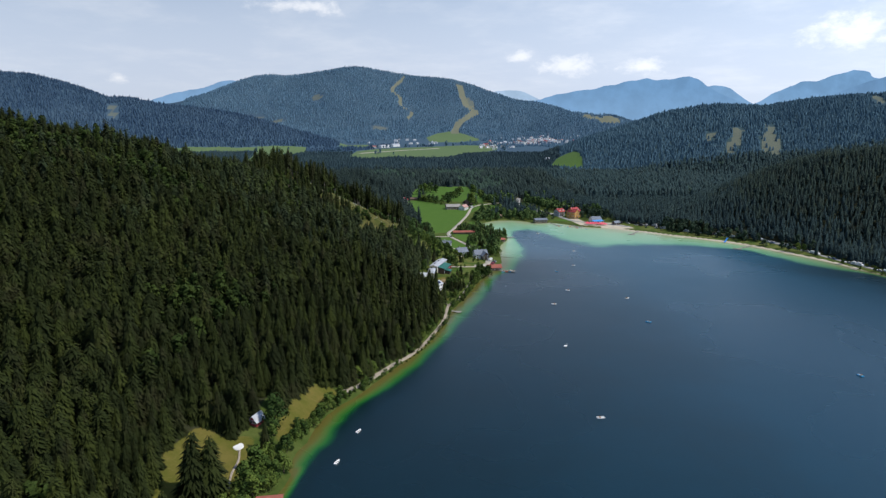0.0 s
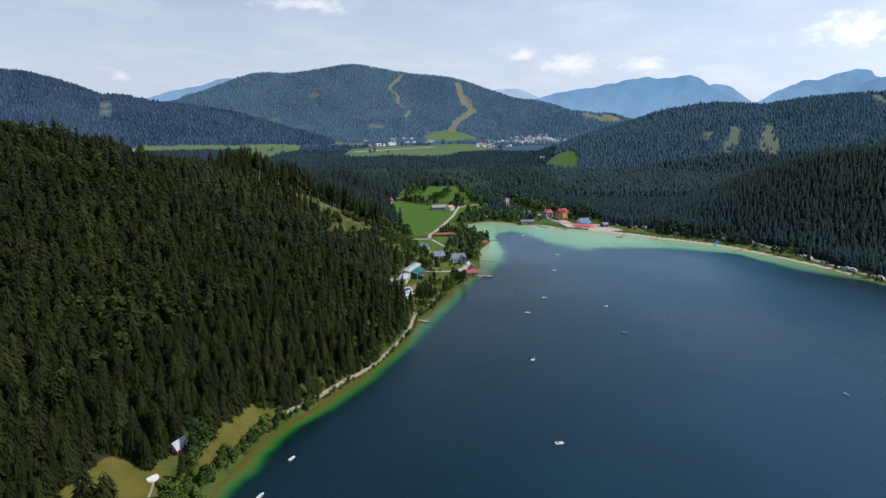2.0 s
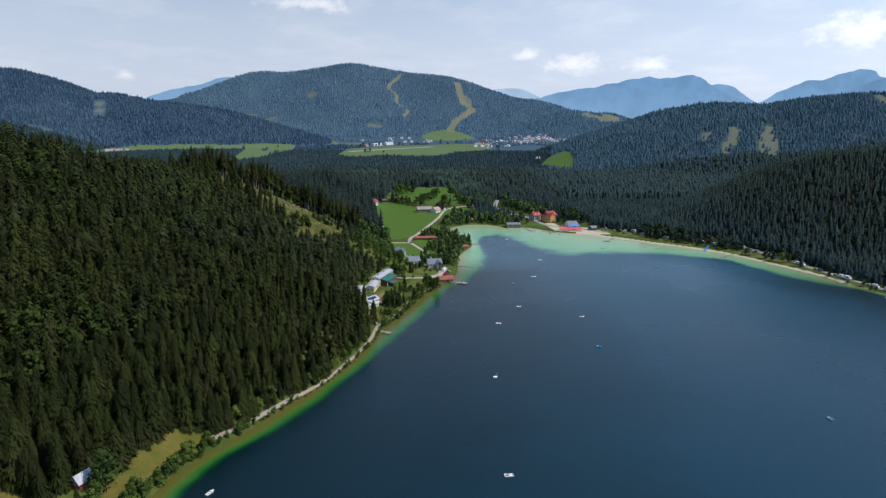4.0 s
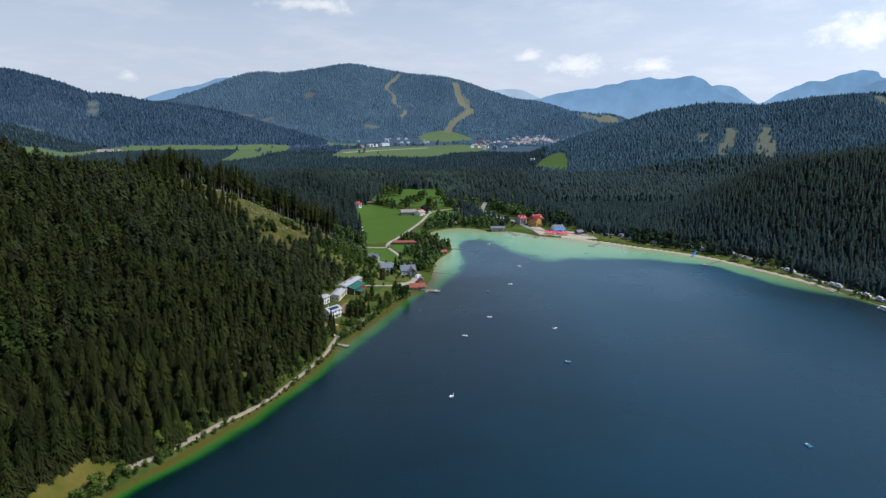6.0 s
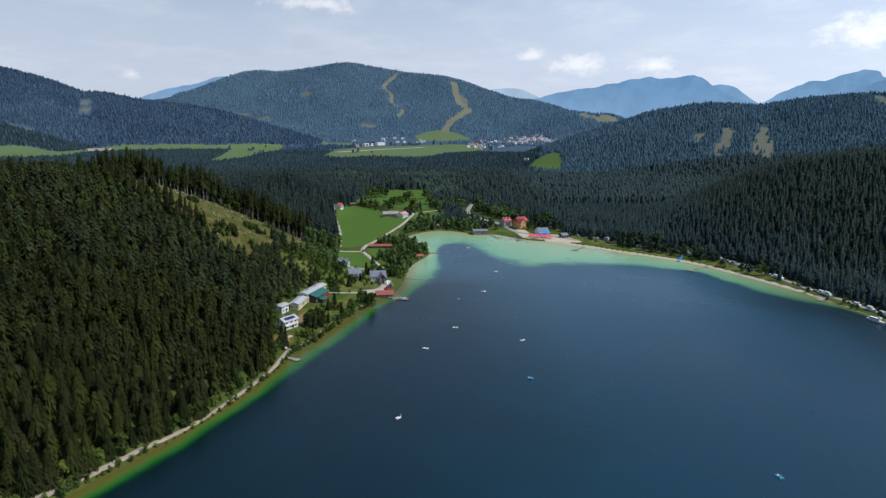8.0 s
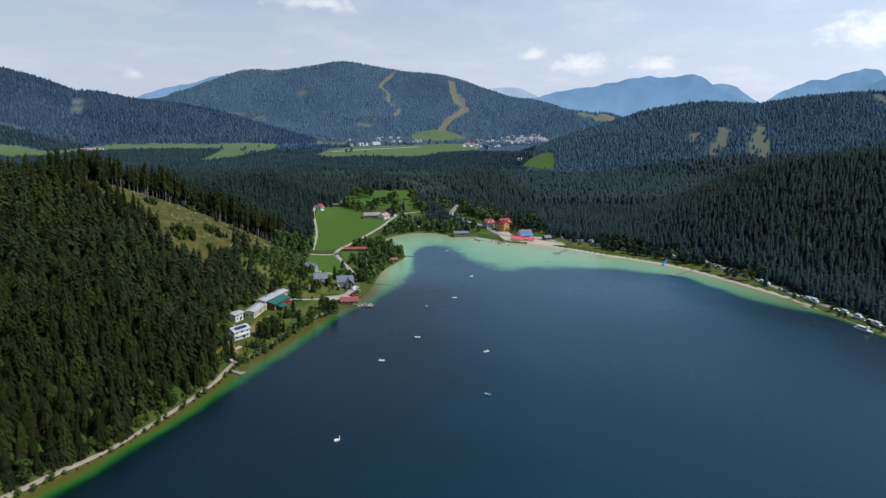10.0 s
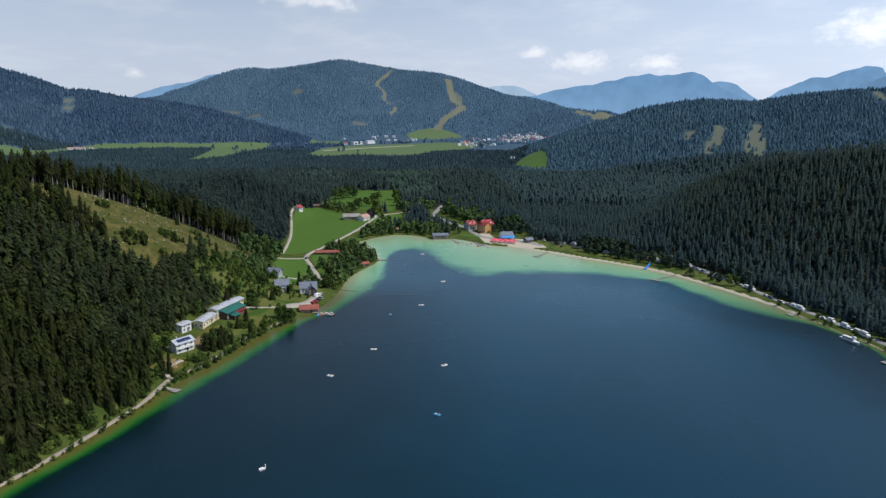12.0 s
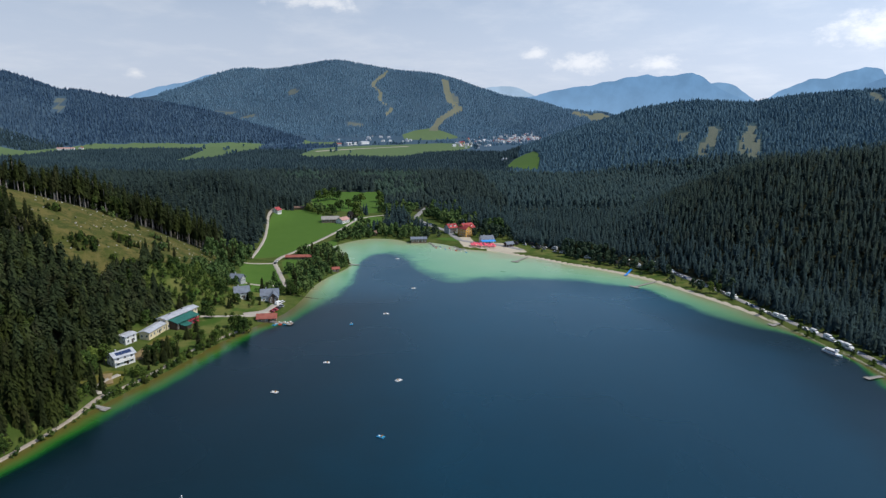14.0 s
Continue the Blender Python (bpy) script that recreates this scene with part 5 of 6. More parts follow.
def window(parent, x, y, z, face, wide=1.1, tall=1.3):
    """A framed pane set a little proud of a wall; face: the wall's outward turn in degrees."""
    key = (wide, tall)
    if key not in FRAME:
        bm = bmesh.new()
        for sx, sz, px, pz in ((wide + 0.2, 0.12, 0, -0.12), (wide + 0.2, 0.12, 0, tall), (0.1, tall, -wide / 2 - 0.05, 0), (0.1, tall, wide / 2 + 0.05, 0), (0.06, tall, 0, 0)):
            box(bm, px, 0, pz, sx, 0.14, sz)
        f = bpy.data.meshes.new("window")
        bm.to_mesh(f)
        bm.free()
        f.materials.append(M_WHITE)
        bm = block(0, 0.02, 0, wide, 0.06, tall)
        g = bpy.data.meshes.new("pane")
        bm.to_mesh(g)
        bm.free()
        g.materials.append(M_GLASS)
        FRAME[key] = (f, g)
    ob = part("window", FRAME[key][0], None, parent)
    ob.matrix_basis = pose(x, y, z, 0, 0, face + 90)
    part("pane", FRAME[key][1], None, ob)


def house(name, x, y, turn, l, w, h, rise, wall, roof, label, category="house", group="", floors=2, over=0.7, windows=True, chimney=True, door=True, z=None, roof_b=None):
    ob = thing(name, x, y, z, turn)
    part("wall", gable_walls(l, w, h, rise), wall, ob)
    a = part("roof", roof_side(l, w, h, rise, over, 1), roof, ob)
    b = part("roof", roof_side(l, w, h, rise, over, -1), roof_b or roof, ob)
    if windows:
        for side in (1, -1):
            n = max(2, int(l / 3.0))
            for f in range(floors):
                zz = 0.9 + f * (h / floors)
                for i in range(n):
                    window(ob, -l / 2 + l * (i + 0.5) / n, side * (w / 2 + 0.04), zz, 90 * side)
                for i in range(2 if w < 10 else 3):
                    m = 2 if w < 10 else 3
                    window(ob, side * (l / 2 + 0.04), -w / 2 + w * (i + 0.5) / m, zz, 0 if side > 0 else 180)
    if door:
        d = part("door", block(0, 0, 0, 1.1, 0.12, 2.1), M_DARKWOOD, ob)
        d.matrix_basis = pose(l * 0.12, -w / 2 - 0.06, 0)
    if chimney:
        c = part("chimney", block(0, 0, h + rise * 0.4, 0.7, 0.7, rise * 0.6 + 1.0), M_GREY, ob)
        c.matrix_basis = pose(-l * 0.2, w * 0.12, 0)
    return tagged(ob, label, category, group)


# the school on the west bank
wh = house("guest_house", 40.6, 460.5, 52, 10.5, 7.0, 5.0, 1.7, M_WHITE, M_TIN, "white two-storey house with solar panels on its roof", "house")
for i in range(5):
    p = part("solar_panel", block(0, 0, 0, 1.5, 2.3, 0.08), M_SOLAR, wh)
    p.matrix_basis = pose(-3.0 + i * 1.6, -1.9, 6.05, 25, 0, 0)
bal = part("balcony", block(0, 0, 0, 9.4, 1.2, 0.15), M_WHITE, wh)
bal.matrix_basis = pose(0, -4.05, 2.3)
part("railing", block(0, -0.55, 0.15, 9.4, 0.06, 0.9), M_WHITE, bal)
house("annexe", 32.5, 487.3, 66, 7.5, 5.5, 4.4, 0.5, M_WHITE, M_TIN, "small white annexe with a flat grey metal roof", "house", chimney=False, z=4.3)
house("school_wing", 41.2, 500.5, 80, 17, 5.8, 3.7, 0.7, M_CREAM, M_TIN, "long pale yellow school wing with a grey metal roof", "school", floors=1, chimney=False, z=4.3)
hall = house("school_hall", 47.8, 522.6, 69.5, 27.5, 6.4, 5.8, 0.8, M_CREAM, M_TIN, "long school hall with a pale grey metal roof", "school", chimney=False)
for i in (-6, 5):
    sk = part("skylight", block(0, 0, 0, 1.2, 1.2, 0.5), M_GLASS, hall)
    sk.matrix_basis = pose(i, 1, 6.3)
part("end_wall", block(13.82, 0, -1.4, 0.12, 6.2, 7.1), M_REDTRIM, hall, "dark red painted end wall")
gh = thing("school_lodge", 52.4, 518.6, None, 69.5)
part("wall", hull([[(x, -2.6, -1.5), (x, 2.4, -1.5), (x, 2.4, 5.4), (x, -2.6, 4.2)] for x in (-9.5, 9)]), M_DARKWOOD, gh, "dark timber wall")
part("roof", hull([[(x, -3.9, 3.9), (x, 2.5, 5.55), (x, 2.5, 5.8), (x, -3.9, 4.15)] for x in (-10, 9.6)]), M_GREEN, gh, "green sheet metal roof")
for i in range(2):
    bal = part("balcony", block(0, 0, 0, 10, 1.2, 0.2), M_REDTRIM, gh, "dark red painted balcony")
    bal.matrix_basis = pose(4.0, -3.2, 0.1 + i * 2.1)
    part("railing", block(0, -0.55, 0.2, 10, 0.08, 0.8), M_REDTRIM, bal)
for i in range(4):
    part("post", block(-0.9 + i * 3.2, -3.7, -0.8, 0.16, 0.16, 4.9), M_REDTRIM, gh)
for i in range(6):
    window(gh, -8.0 + i * 3, -2.65, 0.5, -90)
    window(gh, -8.0 + i * 3, -2.65, 2.6, -90, 1.1, 1.1)
part("porch_roof", hull([[(x, -7.4, 2.0), (x, -2.6, 3.0), (x, -2.6, 3.2), (x, -7.4, 2.2)] for x in (-7.5, -1.0)]), M_GREEN, gh, "small green porch roof")
part("porch_wall", block(-4.4, -4.7, -1.0, 5.6, 3.9, 3.2), M_DARKWOOD, gh)
tagged(gh, "timber lodge with a green metal roof and red balconies", "school")

# houses between the school and the meadow
house("cottage", 73, 573, 20, 9.5, 8, 4.4, 3.2, M_WHITE, M_SLATE, "white cottage with a steep slate-grey roof", "house", "cottages by the meadow")
house("cottage", 91, 577, 12, 11.5, 8, 4.4, 3.4, M_WHITE, M_SLATE, "white cottage with a broad slate-grey roof and dark gable", "house", "cottages by the meadow")
house("cottage", 94.5, 572, 100, 8, 6, 4.2, 3.0, M_DARKWOOD, M_SLATE, "dark timber-clad cottage wing with a slate roof", "house", "cottages by the meadow", chimney=False)
house("cottage", 62, 606, -15, 9, 7, 3.4, 2.4, M_GREY, M_SLATE, "grey cottage with a slate roof among trees", "house", "cottages by the meadow")
house("boathouse", 97.5, 536, 8, 11.5, 6.8, 2.5, 2.0, M_WOOD, M_RUST, "wooden boathouse with a faded red tile roof", "boathouse", floors=1, chimney=False)
house("shed", 91, 708, 3, 24, 6, 2.4, 1.3, M_WOOD, M_RUST, "long low shed with a faded red tile roof", "shed", floors=1, chimney=False, windows=False)
house("barn", 97, 897, 8, 20, 10, 4.0, 3.0, M_WOOD, M_GREYWOOD, "long wooden barn with a weathered grey roof", "barn", floors=1, chimney=False)
house("barn", 112, 894, 60, 14, 9, 4.0, 2.8, M_WHITE, M_PINK, "whitewashed barn wing with a pale red tile roof", "barn", floors=1, chimney=False)
house("cottage", 121, 925, 30, 10, 9, 4.4, 4.0, M_DARKWOOD, M_BROWN, "dark timber farmhouse with a brown roof beside a big tree", "house")
house("cottage", 29, 925, 70, 9, 8, 4.0, 3.0, M_WHITE, M_RED, "small white cottage with a bright orange-red roof", "house")
house("shed", 45, 1000, 5, 14, 6, 2.6, 1.6, M_WOOD, M_BROWN, "brown timber shed at the edge of the meadow", "shed", floors=1, chimney=False, windows=False)
house("boathouse", 199, 791, 6, 16, 8, 3.4, 1.6, M_WOOD, M_SLATE, "grey wooden boathouse standing over the shallow water", "boathouse", floors=1, chimney=False, z=1.0)
house("hut", 151, 826, 20, 6, 5, 2.8, 2.0, M_DARKWOOD, M_BROWN, "dark timber hut at the water's edge", "hut", floors=1, chimney=False)
house("hotel", 252, 826, 35, 14, 12, 8.6, 4.2, M_YELLOW, M_RED, "ochre lakeside hotel with a red tile roof", "hotel", floors=3)
house("hotel_wing", 250, 820, 125, 12, 8, 8.6, 3.4, M_YELLOW, M_RED, "ochre cross gable of the lakeside hotel", "hotel", floors=3, chimney=False)
house("hotel_annexe", 236, 838, 30, 11, 10, 6.5, 3.4, M_GREY, M_RED, "grey hotel annexe with a red tile roof", "hotel")
rest = house("restaurant", 269, 786, 15, 13, 9, 4.0, 3.2, M_WHITE, M_SLATE, "white lakeside restaurant with a blue awning", "restaurant", floors=1)
aw = part("awning", hull([[(x, -4.6, 3.6), (x, -10.5, 2.5), (x, -10.5, 2.65), (x, -4.6, 3.75)] for x in (-8.5, 6.5)]), M_BLUE, rest, "broad blue canvas awning")
for i in range(4):
    part("post", tube((-8 + i * 4.7, -10.2, -0.3), (-8 + i * 4.7, -10.2, 2.6), 0.07), M_CHROME, rest)
house("kiosk", 289, 766, 25, 8, 6, 3.0, 1.8, M_DARKWOOD, M_SLATE, "small dark timber beach kiosk", "kiosk", floors=1, chimney=False)
house("hut", -47, 248.5, 66, 5.0, 3.2, 2.1, 1.9, M_REDTRIM, M_TIN, "small red wooden hut with a white metal roof", "hut", floors=1, chimney=False)
house("hut", -33, 199, 5, 7.5, 6, 2.6, 1.8, M_WOOD, M_RUST, "wooden lakeside hut with a faded red tile roof", "hut", floors=1, chimney=False)


def parasol(x, y):
    ob = thing("parasol", x, y)
    part("pole", tube((0, 0, -0.2), (0, 0, 2.6), 0.04, 6), M_CHROME, ob)
    bm = bmesh.new()
    bmesh.ops.create_cone(bm, cap_ends=False, segments=8, radius1=2.0, radius2=0.05, depth=1.0, matrix=Matrix.Translation((0, 0, 2.5)))
    ext = bmesh.ops.extrude_face_region(bm, geom=list(bm.faces))
    bmesh.ops.translate(bm, verts=[v for v in ext["geom"] if isinstance(v, bmesh.types.BMVert)], vec=(0, 0, -0.05))
    part("canopy", bm, M_PARASOL, ob)
    return tagged(ob, "large red canvas parasol on the restaurant terrace", "parasol", "terrace parasols")


first = parasol(254, 768)
for k in range(1, 24):
    x, y = 252 + (k % 8) * 3.1 + prng.uniform(-0.9, 0.9), 774 - (k % 8) * 0.9 - (k // 8) * 5.2 + prng.uniform(-1.4, 1.4)
    copy_thing(first, pose(x, y, float(height(x, y)), 0, 0, prng.uniform(0, 45)))

for x, y, turn, roof, label in ((127, 664, 20, M_RUST, "small bathing hut with a faded red roof on the headland"), (129, 716, -30, M_TIN, "small pale bathing hut with a metal roof on the headland")):
    house("bathing_hut", x, y, turn, 5.5, 4.0, 2.2, 1.2, M_WOOD, roof, label, "hut", "bathing huts", floors=1, chimney=False)


def dormer(parent, x, y, z, roof):
    """A small gabled window in a roof slope."""
    d = part("dormer", gable_walls(1.8, 2.2, 1.3, 0.8, 0.6), M_WHITE, parent)
    d.matrix_basis = pose(x, y, z, 0, 0, 90)
    for s in (1, -1):
        part("dormer_roof", roof_side(1.8, 2.2, 1.3, 0.8, 0.25, s, 0.12), roof, d)


for name in ("hotel", "hotel_annexe"):
    host = bpy.data.objects[name]
    l, w, h = (14, 12, 8.6) if name == "hotel" else (11, 10, 6.5)
    for x in (-l * 0.25, l * 0.25):
        dormer(host, x, -w * 0.30, h + 0.9, M_RED)
    for f in range(2):
        bal = part("balcony", block(0, 0, 0, l * 0.7, 1.2, 0.15), M_WOOD, host)
        bal.matrix_basis = pose(0, -w / 2 - 0.6, 2.6 + f * 2.6)
        part("railing", block(0, -0.55, 0.15, l * 0.7, 0.06, 0.9), M_WOOD, bal)

trunk_ = thing("fallen_tree", 111, 590, 0.0, -22)
part("trunk", tube((0, 0, -0.1), (17, 0, -0.15), 0.42, 8, 0.4), M_DARKWOOD, trunk_)
for k in range(5):
    part("branch", tube((5 + k * 2.4, 0, -0.05), (6.5 + k * 2.4, (-1) ** k * 2.0, 0.1), 0.12, 5, 0.4), M_DARKWOOD, trunk_)
tagged(trunk_, "dark fallen tree trunk lying in shallow water", "log")

# ---- jetties and slide ----


def jetty(x, y, turn, length, wide, label, head=0.0, step=2.4):
    ob = thing("jetty", x, y, 0.45, turn)
    n = int(length / 0.9)
    first = part("plank", block(0, 0, 0, length / n * 0.93, wide, 0.09), M_GREYWOOD, ob)
    first.location = (0.5 * length / n, 0, 0)
    for k in range(1, n):
        part("plank", first.data, M_GREYWOOD, ob).location = ((k + 0.5) * length / n, 0, 0)
    if head:
        first = part("plank", block(0, 0, 0, 3.2, 0.66, 0.09), M_GREYWOOD, ob)
        for k in range(int(head / 0.7)):
            piece = part("plank", first.data, M_GREYWOOD, ob) if k else first
            piece.location = (length + 1.6, -head / 2 + (k + 0.5) * 0.7, 0.01)
    for k in range(int(length / step) + 1):
        for s in (-1, 1):
            part("post", tube((k * step + 0.2, s * wide * 0.42, -1.6), (k * step + 0.2, s * wide * 0.42, 0.0), 0.09, 6), M_DARKWOOD, ob)
    return tagged(ob, label, "jetty")


jetty(300, 721, 232, 24, 1.8, "weathered wooden bathing jetty on the shallows", 8)
jetty(386, 629, 214, 27, 2.0, "long weathered wooden bathing jetty with a platform", 9)
jetty(426, 523, 200, 7, 2.4, "short wooden jetty on the reedy bank", 5)
jetty(428, 438, 195, 8, 2.6, "short wooden jetty with a wide platform", 4)
jetty(100, 533, -18, 12, 2.2, "wooden boat jetty below the boathouse", 5)
jetty(44, 418, -25, 9, 2.4, "small weathered plank jetty at the shore path", 4)
jetty(136, 690, -10, 6, 3.0, "small bathing deck on the headland", 3)
jetty(210, 790, -75, 20, 1.6, "narrow grey boat jetty by the boathouse", 6)
jetty(234, 770, -70, 14, 1.8, "grey boat jetty with mooring places", 10)

sl = thing("water_slide", 376, 658, 0.4, 227, 0.72)
part("chute", hull([[(x, -1.0, z), (x, 1.0, z), (x, 1.1, z + 0.8), (x, 0.8, z + 0.8), (x, 0.7, z + 0.2), (x, -0.7, z + 0.2), (x, -0.8, z + 0.8), (x, -1.1, z + 0.8)] for x, z in ((0, 4.2), (3, 3.6), (8, 1.8), (13, 0.3), (18, 0.0))]), M_SLIDE, sl, "bright blue plastic chute")
for q in (0.4, 6.0, 11.0):
    part("support", tube((q, 0, -1.2), (q, 0, 4.1 - q * 0.3), 0.12, 6), M_CHROME, sl)
part("platform", block(-1.2, 0, 4.0, 2.2, 2.2, 0.15), M_GREYWOOD, sl)
for s in (-1, 1):
    part("ladder_rail", tube((-3.6, s * 0.5, -0.4), (-2.2, s * 0.5, 4.9), 0.06, 6), M_CHROME, sl)
tagged(sl, "blue water slide running down into the lake", "slide")

# ---- boats ----


def shell(l, w, h, bow=0.5):
    out = []
    for u in np.linspace(-1, 1, 9):
        k = max(0.08, (1 - max(0, (u - (1 - bow * 2)) / (bow * 2 + 1e-6)) ** 2)) if u > 1 - bow * 2 else 1.0
        k *= 1 - 0.12 * max(0, -u) ** 3
        ww, sheer = w / 2 * k, h + 0.12 * abs(u) ** 2
        out.append([(u * l / 2, -ww, sheer), (u * l / 2, -ww * 0.7, -0.25), (u * l / 2, ww * 0.7, -0.25), (u * l / 2, ww, sheer), (u * l / 2, ww * 0.8, sheer - 0.05), (u * l / 2, -ww * 0.8, sheer - 0.05)])
    return hull(out)


def pedal_boat(x, y, turn, mat, label, size=0.9):
    ob = thing("pedal_boat", x, y, 0.0, turn, size)
    for s in (-1, 1):
        f = part("float", shell(3.9, 0.75, 0.35), mat, ob)
        f.matrix_basis = pose(0, s * 0.62, 0)
    part("deck", block(-0.1, 0, 0.28, 2.6, 1.1, 0.14, 0, 0.04), mat, ob)
    for s in (-0.42, 0.42):
        seat = part("seat", block(-0.5, s, 0.42, 0.6, 0.6, 0.22, 0, 0.05), M_SEAT, ob)
        part("backrest", block(-0.85, s, 0.6, 0.14, 0.6, 0.5, 0, 0.04), M_SEAT, seat)
    part("pedal_box", block(0.65, 0, 0.4, 0.5, 0.9, 0.3, 0, 0.05), M_HULL, ob)
    return tagged(ob, label, "pedal boat", "pedal boats on the lake")


def swan_boat(x, y, turn):
    ob = thing("swan_boat", x, y, 0.0, turn, 0.64)
    part("hull", shell(4.0, 1.9, 0.75, 0.35), M_HULL, ob)
    for s in (-1, 1):
        part("wing", hull([[(u, s * 0.85, 0.55), (u, s * (1.05 + 0.1 * math.sin(u)), 0.7), (u, s * 1.0, 1.1 - 0.12 * (u + 0.5) ** 2), (u, s * 0.8, 1.0 - 0.12 * (u + 0.5) ** 2)] for u in np.linspace(-1.9, 0.9, 7)]), M_HULL, ob)
    neck = []
    for u in np.linspace(0, 1, 9):
        cx, cz, r = 1.55 + 0.35 * math.sin(u * 3.0) - 0.05 * u, 0.6 + 1.75 * u, 0.24 - 0.10 * u
        neck.append([(cx + r * math.cos(a), r * math.sin(a), cz) for a in np.linspace(0, 6.283, 9)[:-1]])
    part("neck", hull(neck), M_HULL, ob)
    bm = bmesh.new()
    bmesh.ops.create_uvsphere(bm, u_segments=10, v_segments=7, radius=0.26, matrix=Matrix.Translation((1.72, 0, 2.42)) @ Matrix.Diagonal((1.35, 0.85, 0.85, 1)))
    part("head", bm, M_HULL, ob)
    part("beak", tube((2.0, 0, 2.4), (2.4, 0, 2.3), 0.10, 6, 0.2), M_SEAT, ob, "orange beak")
    part("seat", block(-0.4, 0, 0.6, 0.7, 1.2, 0.35, 0, 0.05), M_HULL, ob)
    return tagged(ob, "white swan-shaped pedal boat on deep blue water", "swan boat")


def rowing_boat(x, y, turn, mat, label, group="rowing boats"):
    ob = thing("rowing_boat", x, y, 0.0, turn, 0.82)
    part("hull", shell(4.4, 1.6, 0.45, 0.45), mat, ob)
    for q in (-0.9, 0.4):
        part("thwart", block(q, 0, 0.4, 0.3, 1.25, 0.06), M_WOOD, ob)
    for s in (-1, 1):
        part("oar", tube((0.2, s * 0.3, 0.5), (-0.7, s * 1.5, 0.3), 0.035, 5), M_WOOD, ob)
    return tagged(ob, label, "rowing boat", group)


swan_boat(108, 344, 40)
pedal_boat(99, 255, 5, M_HULL, "white pedal boat with ochre seats on open water")
pedal_boat(174, 385, 150, M_HULL_BLUE, "bright blue pedal boat on open water")
pedal_boat(248, 292, 100, M_HULL_BLUE, "light blue pedal boat on open water")
pedal_boat(181, 441, 35, M_HULL, "white pedal boat with ochre seats on open water")
pedal_boat(123, 429, 160, M_HULL, "white pedal boat with ochre seats on open water")
pedal_boat(143, 465, 175, M_HULL, "white pedal boat with ochre seats on open water")
pedal_boat(172, 549, 10, M_HULL, "white pedal boat with ochre seats on open water")
pedal_boat(151, 528, 90, M_HULL_BLUE, "bright blue pedal boat on open water")
pedal_boat(191, 612, 30, M_HULL, "white pedal boat with ochre seats on open water")
pedal_boat(178, 714, 10, M_HULL, "white pedal boat drifting over pale shallows")
rowing_boat(-6, 250, 62, M_HULL, "white rowing boat close to the green shallows")
rowing_boat(-13, 226, 66, M_HULL, "white rowing boat close to the green shallows")
for k in range(7):
    mat = (M_HULL_BLUE, M_HULL, M_HULL_RED, M_HULL)[k % 4]
    pedal_boat(104 + 1.6 * k, 528 + 3.2 * (k % 2) + 0.3 * k, 75 + prng.uniform(-12, 12), mat, ("bright blue", "white", "red", "white")[k % 4] + " pedal boat moored at the wooden jetty", 0.95)
for k in range(14):
    mat = (M_HULL, M_HULL_BLUE, M_HULL, M_HULL_RED)[k % 4]
    rowing_boat(216 + (k % 7) * 4.6 + prng.uniform(-0.6, 0.6), 772 - (k // 7) * 9 - (k % 7) * 3.4, 100 + prng.uniform(-18, 18), mat, ("white", "blue", "white", "red")[k % 4] + " rowing boat moored in pale shallow water")

ship = thing("excursion_boat", 423.5, 470, 0.0, 285, 0.72)
part("hull", shell(17, 4.2, 1.5, 0.3), M_HULL, ship, "white steel hull")
part("cabin", block(-1.2, 0, 1.5, 9.5, 3.2, 1.9, 0, 0.12), M_HULL, ship)
part("roof", block(-1.2, 0, 3.45, 10.4, 3.6, 0.16, 0, 0.04), M_HULL, ship)
for s in (-1, 1):
    for i in range(6):
        part("window", block(-5.0 + i * 1.5, s * 1.63, 2.2, 1.1, 0.06, 0.8), M_GLASS, ship)
part("wheelhouse", block(3.4, 0, 3.5, 2.2, 2.2, 1.5, 0, 0.1), M_HULL, ship)
part("mast", tube((1.5, 0, 3.6), (1.5, 0, 7.2), 0.06, 6), M_CHROME, ship)
part("fender_rail", block(0, 0, 1.25, 14.0, 4.34, 0.16), M_HULL_BLUE, ship)
tagged(ship, "white excursion boat moored at the lake bank", "ship")

